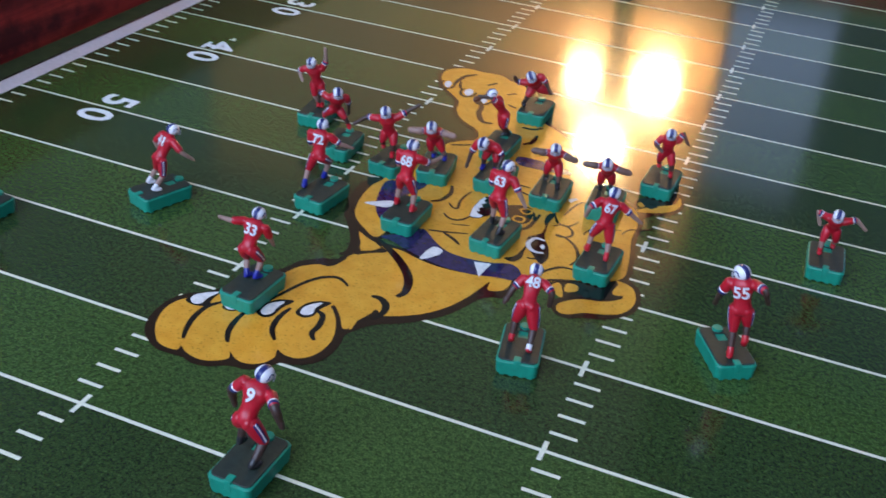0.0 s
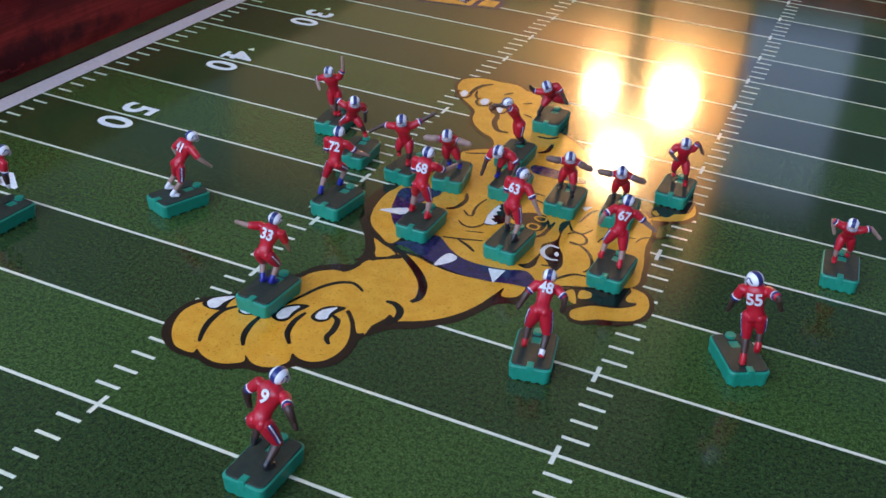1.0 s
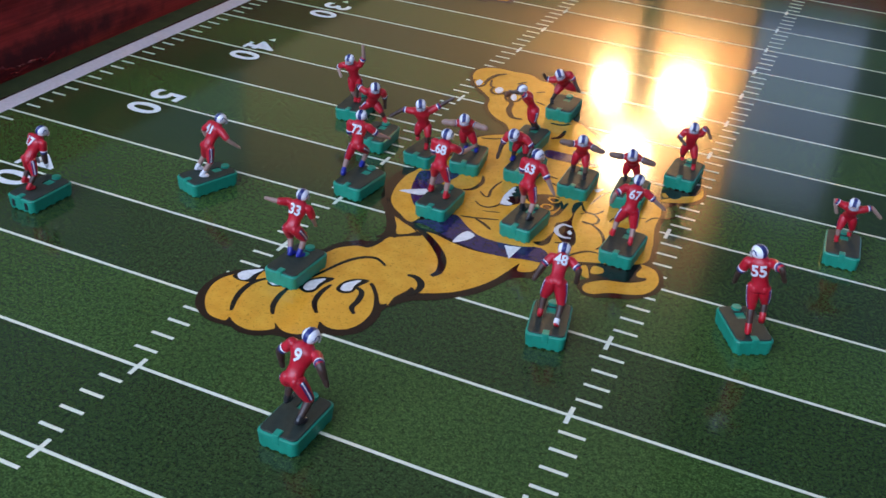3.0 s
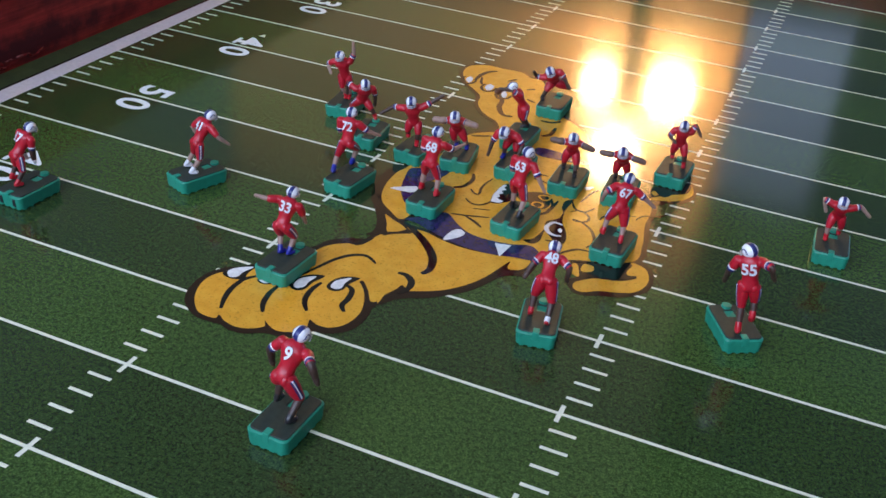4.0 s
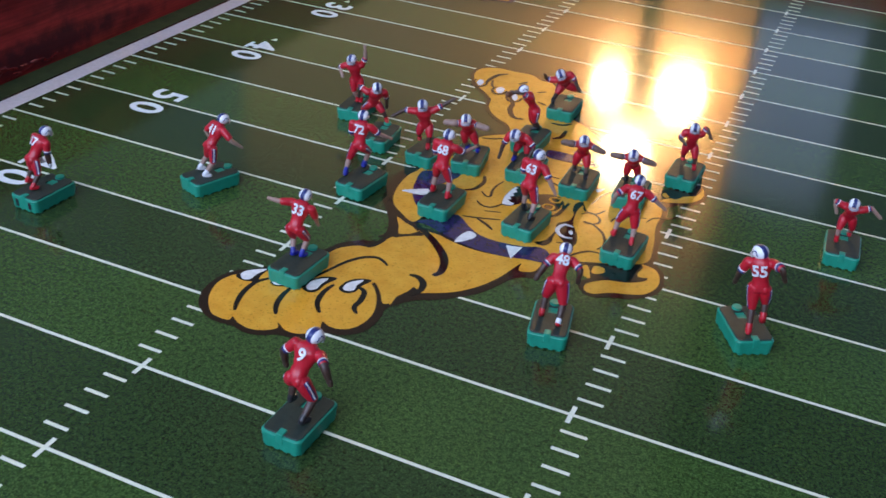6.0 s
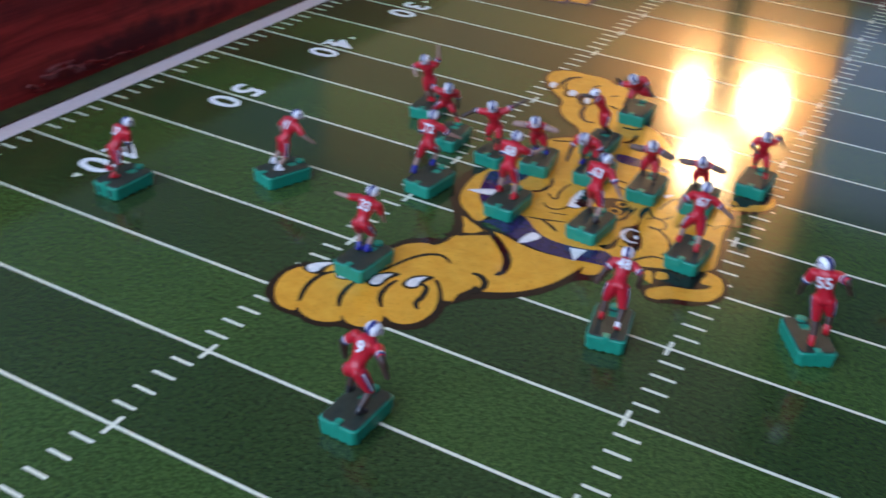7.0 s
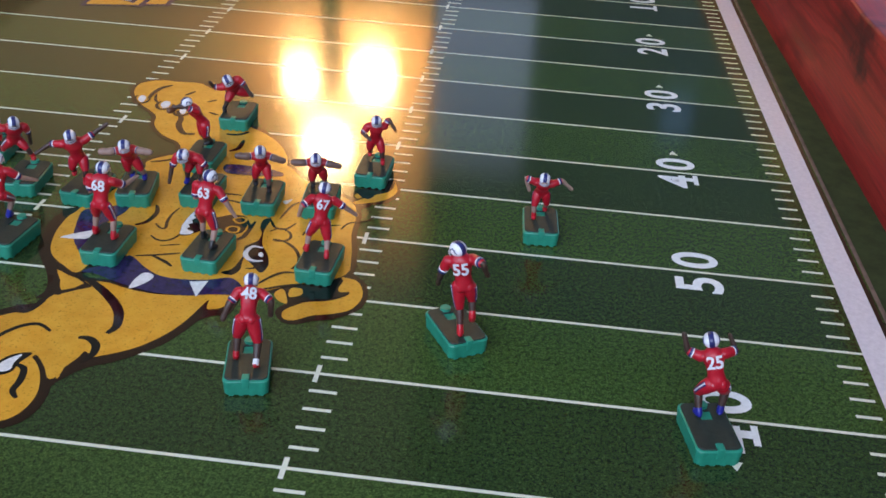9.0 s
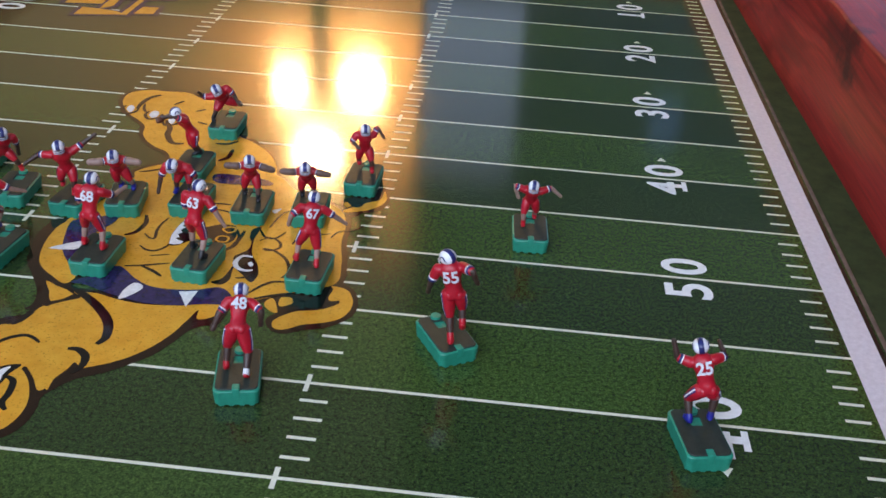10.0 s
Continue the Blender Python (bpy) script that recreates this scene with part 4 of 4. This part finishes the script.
def build_figure(p, label):
    """A painted football figurine, in millimetres: x to its right, y ahead, z up; its feet stand on z = 0."""
    bm = bmesh.new()
    skin = p.get("skin", DARK)
    boot = p.get("boot", B_RED)
    hip = Vector((p.get("hx", 0), p.get("hy", 0), p.get("hip", 22.0)))
    lean, tip = radians(p.get("lean", 10)), radians(p.get("tip", 0))
    twist = radians(p.get("twist", 0))
    spine = Matrix.Rotation(twist, 3, "Z") @ Matrix.Rotation(tip, 3, "Y") @ Matrix.Rotation(-lean, 3, "X")

    def body(x, y, z):
        return hip + spine @ Vector((x, y, z))

    # trunk, from the seat to the neck
    seg = 18
    profile = [(-3.0, 2.2, 1.8, 0), (-2.4, 3.8, 3.0, 0), (-0.5, 4.6, 3.8, -0.2), (2.2, 3.9, 3.1, -0.1), (5, 3.7, 2.9, 0), (8.5, 4.7, 3.6, 0.1), (11.5, 6.2, 4.3, 0), (13.6, 5.9, 3.8, -0.2), (15.0, 4.2, 3.0, 0), (16.0, 2.6, 2.4, 0.2), (16.6, 1.2, 1.1, 0.3)]
    rings = []
    sh = p.get("sh", 6.3)
    for z, w, d, off in profile:
        w *= 1.0 - (1.0 - sh / 6.3) * min(max((z - 3) / 6, 0.0), 1.0)
        rings.append([bm.verts.new(body(w * math.copysign(abs(math.cos(a)) ** 0.85, math.cos(a)), off + d * math.sin(a), z)) for a in (2 * math.pi * k / seg for k in range(seg))])
    for r, q in zip(rings, rings[1:]):
        for k in range(seg):
            bm.faces.new((r[k], r[(k + 1) % seg], q[(k + 1) % seg], q[k])).material_index = RED
    bm.faces.new(rings[0][::-1]).material_index = RED
    bm.faces.new(rings[-1]).material_index = RED
    for sx in (-1, 1):
        ball(bm, body(sx * 2.0, -1.3, -0.8), (2.45, 2.5, 2.8), RED, spine)
        ball(bm, body(sx * (sh - 0.8), 0, 13.0), (2.7, 2.9, 2.2), RED, spine)

    # head: the rings of the helmet run round its sides, so that the stripe has clean edges
    head_turn = spine @ Matrix.Rotation(radians(p.get("up", lean * 57 * 0.75)), 3, "X") @ Matrix.Rotation(radians(p.get("glance", 0)), 3, "Z")
    neck = body(0, 0.6, 16.6 - p.get("tuck", 0))
    hc = neck + head_turn @ Vector((0, 0.9, 2.5))
    made = bmesh.ops.create_uvsphere(bm, u_segments=22, v_segments=18, radius=1.0)["verts"]
    for f in {f for q in made for f in q.link_faces}:
        c = f.calc_center_median()
        f.material_index = BLUE if abs(c.z) < 0.28 else WHITE
    for v in made:
        x, y, z = v.co.z * 3.5, v.co.y * 4.05, v.co.x * 3.6
        if z < -2.6:
            z = -2.6 + (z + 2.6) * 0.4
        v.co = hc + head_turn @ Vector((x, y, z))
    for sx in (-1, 1):
        curl = [(1.3, 0.2), (1.0, 1.1), (0.0, 1.5), (-1.0, 1.1), (-1.4, 0.1), (-2.0, -0.5)]
        tube(bm, [hc + head_turn @ Vector((sx * 3.52 * math.sqrt(1 - (y / 4.05) ** 2 - (z / 3.6) ** 2), y, z)) for y, z in curl], [0.22, 0.30, 0.34, 0.34, 0.30, 0.2], BLUE, 6)
    ball(bm, hc + head_turn @ Vector((0, 2.1, -1.5)), (2.3, 2.4, 2.3), skin, head_turn)
    for z in (-1.3, -2.5):
        tube(bm, [hc + head_turn @ Vector((3.1 * math.cos(a), 2.0 + 2.8 * math.sin(a), z)) for a in (0.0, 0.8, 1.57, 2.34, 3.14)], [0.32] * 5, GREY, 6)
    tube(bm, [hc + head_turn @ Vector((0, 5.2, -1.3)), hc + head_turn @ Vector((0, 5.2, -2.6))], [0.3, 0.3], GREY, 6)
    tube(bm, [body(0, 0.3, 15), hc + head_turn @ Vector((0, 0.2, -2))], [2.0, 2.0], skin, 10)

    # legs
    for side, sx in (("l", -1), ("r", 1)):
        root = hip + Matrix.Rotation(twist, 3, "Z") @ Vector((sx * 2.6, 0, -1.4))
        fx, fy, fz, ft = p.get(side + "foot", (sx * 3.6, 0, 0, 0))
        leg = min(max((Vector((fx, fy, fz + 2.2)) - root).length * p.get("bend", 1.05), 12.0), 22.0)
        knee, ankle = joint(root, (fx, fy, fz + 2.2), leg * 0.51, leg * 0.49, p.get(side + "knee", (sx * 0.35, 1, 0)))
        mid = root.lerp(knee, 0.5)
        thigh, calf = p.get("thigh", 1.0), p.get("calf", 1.0)
        tube(bm, [root, mid, root.lerp(knee, 0.92)], [3.1 * thigh, 2.8 * thigh, 2.1 * thigh], RED)
        way = (knee - root).normalized()
        out = Vector((sx, -0.25, 0.0))
        out = (out - way * out.dot(way)).normalized()
        for push, wide, mat in ((0.0, 0.50, WHITE), (-0.72, 0.45, BLUE), (0.72, 0.45, BLUE)):
            slide = out.cross(way) * push
            tube(bm, [root.lerp(knee, u) + out * r + slide for u, r in ((-0.05, 3.1 * thigh - 0.35), (0.5, 2.8 * thigh - 0.42), (0.9, 2.1 * thigh - 0.30))], [wide] * 3, mat, 6)
        tube(bm, [knee, knee.lerp(ankle, 0.35), ankle], [1.8 * calf, 1.7 * calf, 1.15 * calf], skin)
        tube(bm, [knee.lerp(ankle, 0.70), knee.lerp(ankle, 1.02)], [1.5, 1.6], p.get(side + "sock", boot), 12)
        turn = Matrix.Rotation(radians(ft), 3, "Z") @ Matrix.Rotation(radians(p.get(side + "toe", 0)), 3, "X")
        ball(bm, ankle + turn @ Vector((0, 1.2, -0.8)), (1.6, 3.2, 1.4), boot, turn)
        ball(bm, ankle + turn @ Vector((0, 2.4, -1.1)), (1.5, 1.9, 1.1), boot, turn)

    # arms
    for side, sx in (("l", -1), ("r", 1)):
        shoulder = body(sx * sh, 0, 12.8)
        hand = shoulder + spine @ Vector(p.get(side + "hand", (sx * 4, 3, -12)))
        reach, fat = p.get("reach", 1.0), p.get("fat", 1.0)
        elbow, wrist = joint(shoulder, hand, 7.6 * reach, 7.8 * p.get("fore", reach), spine @ Vector(p.get(side + "elbow", (sx * 0.8, -0.8, -0.2))))
        tube(bm, [shoulder, shoulder.lerp(elbow, 0.74)], [2.5, 2.15], RED)
        for a, b, r, mat in () if p.get("plain") else ((0.60, 0.69, 2.30, WHITE), (0.69, 0.86, 2.24, BLUE)):
            tube(bm, [shoulder.lerp(elbow, a), shoulder.lerp(elbow, b)], [r, r - 0.06], mat, 12, 1.0, False)
        tube(bm, [shoulder.lerp(elbow, 0.6), elbow, elbow.lerp(wrist, 0.4), wrist], [1.65, 1.45 * fat, 1.4 * fat, 1.0 * fat], skin)
        way = (wrist - elbow).normalized()
        glove = p.get("glove", skin)
        tube(bm, [wrist, wrist + way * 1.9], [1.35 * fat, 1.15 * fat], glove, 10, 0.75)
        if p.get("ball") == side:
            made = way.to_track_quat("Y", "Z").to_matrix()
            ball(bm, wrist + way * 2.6, (2.3, 3.9, 2.3), BROWN, made)

    # the number on the back, laid on the curve of the jersey
    text = p.get("number")
    if text:
        co, faces = letters(text, 0.03)
        high = 6.1
        vs = []
        for cx, cy in co:
            x, z = cx * high * 0.90, 10.9 + cy * high
            w, d = 6.4, 4.3
            y = -d * math.sqrt(max(1 - (x / w) ** 2, 0.05)) - 0.42
            vs.append(bm.verts.new(body(x, y, z)))
        for f in faces:
            bm.faces.new([vs[i] for i in f]).material_index = B_WHITE
    bmesh.ops.scale(bm, verts=bm.verts, vec=(p.get("size", 0.91) * MM,) * 3)
    ob = new("football_figurine", mesh_of("football_figurine", bm, MATS, True))
    return tagged(ob, label, "toy figurine", "painted football figurines")


# place and turn of the base, turn of the figure and where it stands on its base, its bearing
PLAYERS = [
    # seen from behind
    (-0.0072, -0.2436, -2, -5, 0.2, -1.6, dict(number="9", bend=1.2, thigh=1.15, calf=1.15, fat=1.3, skin=DARK, boot=B_BLACK, size=0.97, hx=-1.5, hip=19, lean=26.5, tip=8.4, lfoot=(-6.5, 3.8, 2, 0), rfoot=(4.4, -3.2, 0, -20), lhand=(-4, 6.6, -11.9), lelbow=(-1, -1, 0.3), rhand=(7.9, -1.2, -6.9), up=22, glance=-8, hy=1.5)),
    (-0.0697, -0.1402, -4, 4, -2.6, 1.8, dict(number="33", plain=1, bend=1.2, thigh=1.12, skin=TAN, boot=B_BLUE, size=0.89, hip=19.6, lean=22, tip=8.3, lfoot=(-2.1, -0.7, 0, -25), rfoot=(3.1, -0.2, 0, -30), reach=0.9, lhand=(-12.1, -0.7, -2.4), rhand=(2.3, 10.2, -8.7), glance=-5, hx=-0.2, hy=-1.2)),
    (-0.1635, -0.0838, -21, -26, 0.7, -2.1, dict(number="41", plain=1, skin=TAN, boot=B_WHITE, hip=20.6, size=0.89, lean=29.4, tip=1.9, lfoot=(-7.1, -1.6, 0.2, -20), rfoot=(3.3, -3.5, 0, -25), lhand=(-1, 5, -11), rhand=(6.7, 11.3, -4.7), glance=2, hx=1.6, hy=2.4)),
    (-0.2312, -0.1448, -3, -16, -4.6, -1.9, dict(number="17", fat=1.4, skin=DARK, boot=B_RED, glove=WHITE, size=0.87, hip=18.4, lean=33, tip=2.9, lfoot=(-5.4, -1.3, 0.2, -10), rfoot=(5, -4.1, 0, -10), lhand=(3, 8, -12), rhand=(-1.5, 9.4, -11.8), glance=4, hx=-0.3, hy=1.6)),
    (-0.0858, -0.0419, -6, 7, -5.1, 3.4, dict(number="72", bend=1.2, skin=TAN, boot=B_BLUE, hip=19.7, lean=12.6, lfoot=(-5.6, -8.8, 0, 0), rfoot=(1.1, 6.6, 0.3, -10), lhand=(4, 8, -6), lelbow=(-0.3, -0.3, -1), rhand=(10.1, 9.3, -6.3), relbow=(0.7, -0.3, -1), hx=0.5, hy=-0.6, tip=1.7, size=0.91)),
    (-0.0345, -0.0401, -1, -2, -1.0, -0.7, dict(number="68", skin=TAN, boot=B_RED, hip=21.2, lean=11.7, lfoot=(-6.4, 1.8, 0.2, 0), rfoot=(5.1, -1.2, 0, -10), lhand=(4, 8, -7), lelbow=(-0.3, -0.3, -1), rhand=(6.2, 13.1, -0.2), relbow=(0.3, -0.2, -1), hy=-0.7, tip=3.4, size=0.94)),
    (0.0164, -0.0371, -5, -10, -0.2, 0.0, dict(number="63", skin=TAN, boot=B_BLACK, hip=21.5, lean=12, lfoot=(-5.1, 4.2, 0.2, 0), rfoot=(4.4, -4.3, 0, -20), lhand=(3, 8, -8), lelbow=(-0.3, -0.3, -1), rhand=(8.8, 3.2, -11.9), glance=-15, hx=-0.3, hy=-0.4, tip=3.9, size=0.92)),
    (0.0732, -0.0366, -3, 15, -1.4, 3.2, dict(number="67", thigh=1.12, skin=TAN, boot=B_RED, hip=20.3, lean=10.2, tip=8.5, lfoot=(-7.1, 0.6, 0, 15), rfoot=(3.9, -8.3, 0, 0), lhand=(-5.6, 1.9, -10.8), rhand=(12.9, 2.9, -7.4), glance=-12, hx=0.9, hy=0.8, size=0.87)),
    (0.0614, -0.1260, 11, 9, 0.1, -0.3, dict(number="48", thigh=1.22, calf=1.15, fat=1.2, skin=DARK, boot=B_RED, rsock=B_WHITE, size=0.89, sh=5.3, reach=0.85, hip=22.5, lean=52, lfoot=(-5.4, -1.8, 1.5, 10), rfoot=(4.5, -7.6, 0.7, -10), lhand=(-6, 4.2, -10.6), rhand=(4.8, 5, -7.5), ltoe=-45, rtoe=-35, up=22, hx=0.4, hy=1.4, tip=2.4)),
    (0.1465, -0.0832, 30, 1, 0.6, -6.5, dict(number="55", skin=DARK, boot=B_RED, size=1.01, hx=-1.3, sh=5.5, hip=24.4, lean=-4.7, tip=-10, lfoot=(-1.3, -4.3, 0, 0), rfoot=(3.4, -1.4, 7.3, 0), lknee=(0, 1, 0), rknee=(0.1, 1, 0), rtoe=-50, lhand=(-6.2, 3.5, -13.4), rhand=(5.3, -3, -5.7), hy=0.5, glance=48, tuck=1.3)),
    (0.2552, -0.1360, 11, 1, 0.9, 4.7, dict(number="25", bend=1.2, thigh=1.12, calf=1.12, skin=DARK, boot=B_BLUE, size=0.93, sh=5.2, reach=0.78, hip=19.4, lean=14.6, tip=-15.7, lfoot=(-4.7, 0.1, 0, 20), rfoot=(4.9, 3.1, 0, -10), lknee=(-0.5, 1, 0), rknee=(0.5, 1, 0), lhand=(-5.5, 0.2, 9), lelbow=(-1, 0.2, -0.5), rhand=(3.7, 8.8, 2.7), relbow=(1, 0.2, -0.5), hx=-0.1, hy=0.2)),
    # seen from the front
    (-0.1405, 0.0551, 5, 194, -0.3, 0.9, dict(skin=TAN, boot=B_RED, hip=19.3, lean=18.9, tip=7.2, lfoot=(-2.3, -0.6, 0, 0), rfoot=(0.2, -0.2, 0.3, 0), lhand=(-4.4, -2.5, 14.1), lelbow=(-1, 0, 0), rhand=(2.9, 4.4, -5.7), glance=-10, hx=1.2, hy=1.5, size=0.88)),
    (-0.1058, 0.0205, 4, 213, -11.2, 15.5, dict(skin=DARK, boot=B_RED, hip=14.4, lean=32.5, tip=-2.1, lfoot=(-8.9, 5.5, 0.2, 0), rfoot=(7.1, -10.5, 2.5, 0), lhand=(-3.1, 1.5, -14.8), rhand=(5, -3, -8), hx=0.4, hy=2.2, size=0.89)),
    (-0.0688, 0.0162, -7, 200, -2.7, -1.4, dict(skin=DARK, boot=B_RED, hip=16.4, lean=22, tip=7, lfoot=(-2.6, 2.6, 0, 0), rfoot=(4, -5, 3, 0), lhand=(-13.5, -3.2, 6.2), rhand=(13.5, 0.5, -2.6), hx=0.3, hy=-0.3, size=0.91)),
    (-0.0425, 0.0213, 9, 195, -1.5, 3.0, dict(skin=TAN, boot=B_BLUE, hip=15.2, lean=42.3, lfoot=(-5.6, -0.8, 0.2, 0), rfoot=(1.9, -3.8, 0.2, 0), lhand=(-11.4, 4.2, 1.2), lelbow=(-0.4, 1, 1), rhand=(12, 1.6, 3.3), relbow=(0.4, 1, 1), sh=4.7, reach=0.42, fore=0.58, fat=1.75, up=38, hx=1.6, hy=1.6, tip=3.9, size=0.91)),
    (-0.0071, 0.0275, -1, 176, -3.6, 0.1, dict(skin=DARK, boot=B_BLUE, hip=15.5, lean=58.8, lfoot=(-4, 2, 0, 0), rfoot=(5.1, 1.2, 0, 0), lhand=(-3, 12, -4), rhand=(5.1, 13.8, -3.9), up=46, hx=-0.3, hy=-0.1, tip=3.9, size=0.91)),
    (-0.0193, 0.0689, -1, 129, -1.4, 6.6, dict(skin=DARK, boot=B_BLACK, thigh=1.2, calf=1.2, hip=17.4, lean=30, lfoot=(-0.1, -3.9, 0.4, 0), rfoot=(0.1, -2.6, 0, 0), lhand=(3.7, 8.9, 10.1), rhand=(-6.8, 10.4, 8.7), ball="r", up=14, hx=0.1, hy=0.7, tip=1.6, size=0.87)),
    (-0.0167, 0.1326, 1, 201, -2.0, 2.5, dict(skin=DARK, boot=B_BLACK, hip=14.2, lean=44, tip=26, thigh=1.15, lfoot=(-10.5, -5, 6.5, 20), rfoot=(8.7, 4.2, 0, 0), lhand=(-2, 10, -6), reach=0.75, rhand=(5, -3, 7), relbow=(1, -0.5, 0.3), up=36, hx=0.2, hy=0.2, size=0.92)),
    (0.0277, 0.0258, 1, 194, -1.0, 2.7, dict(skin=MID, boot=B_BLACK, hip=17.3, lean=38.4, lfoot=(-4.2, 4.1, 0, 0), rfoot=(4.2, -5.5, 0.4, 0), lhand=(-12.3, 4.6, -1.1), lelbow=(-0.2, 1, 1), rhand=(13, 1.6, 3.6), relbow=(0.2, 1, 1), size=0.87, sh=4.7, reach=0.42, fore=0.58, fat=1.75, up=36, hy=1.4, tip=0.5)),
    (0.0597, 0.0286, 3, 190, -2.7, 7.7, dict(skin=MID, boot=B_BLACK, hip=14.7, lean=45.1, lfoot=(-3.5, -5.4, 0.7, 0), rfoot=(3.4, -2.4, 0.1, 0), lhand=(-12.8, 3.5, -1.3), lelbow=(-0.2, 1, 1), rhand=(13.2, 1.1, 2.9), relbow=(0.2, 1, 1), size=0.88, sh=4.7, reach=0.42, fore=0.58, fat=1.75, up=36, hx=0.2, hy=3.3, tip=1.9)),
    (0.0826, 0.0721, -2, 191, -0.2, 4.2, dict(skin=DARK, boot=B_RED, hip=17.8, size=0.85, sh=5.6, reach=0.8, lean=23.8, lfoot=(-4.7, 3.3, 0.1, 0), rfoot=(3.9, -6.5, 2.3, 0), lhand=(-6, 1.2, 0.9), lelbow=(-0.9, -0.4, 1), rhand=(-0.4, 7.1, -4.2), hx=0.5, hy=1.3, tip=-0)),
    (0.1822, 0.0250, 3, 181, -0.9, 3.6, dict(skin=TAN, boot=B_RED, hip=18.5, size=0.83, sh=5.4, reach=0.9, lean=35.6, lfoot=(-3.6, -6.2, 1.8, 0), rfoot=(3.7, 3.2, 0.1, 0), lhand=(-11.4, -1.1, -3.7), lelbow=(-0.6, -1, 0.6), rhand=(3.9, 2.9, -3.2), relbow=(1, -0.2, 0.4), up=26, hx=0.1, hy=1.7, tip=-2)),
]

BOOTS = {B_RED: "red", B_BLUE: "blue", B_BLACK: "black", B_WHITE: "white"}
base = None
for x, y, turn, face, dx, dy, p in PLAYERS:
    at = pose(x, y, 0.0, 0, 0, turn)
    if base is None:
        base = stand = build_base()
        base.matrix_basis = at
    else:
        stand = copy_thing(base, at)
    if p.get("number") == "17":
        for side in (-1, 1):
            bm = bmesh.new()
            box(bm, (side * 0.0046 - 0.0011, -BL / 2 - 0.00008, 0.0020), (side * 0.0046 + 0.0011, -BL / 2 + 0.0006, 0.0064), 0.0002, 1)
            part("mark", bm, BOOT_BLACK, stand, "dark painted mark")
    words = "red painted football figurine, %s boots" % BOOTS[p["boot"]]
    words += (", number %s on its back" % p["number"]) if p.get("number") else ", white helmet facing the other team"
    ob = build_figure(p, words)
    ob.matrix_basis = at @ Matrix.Translation((dx * MM, dy * MM, PAD)) @ pose(0, 0, 0, 0, 0, face - turn)
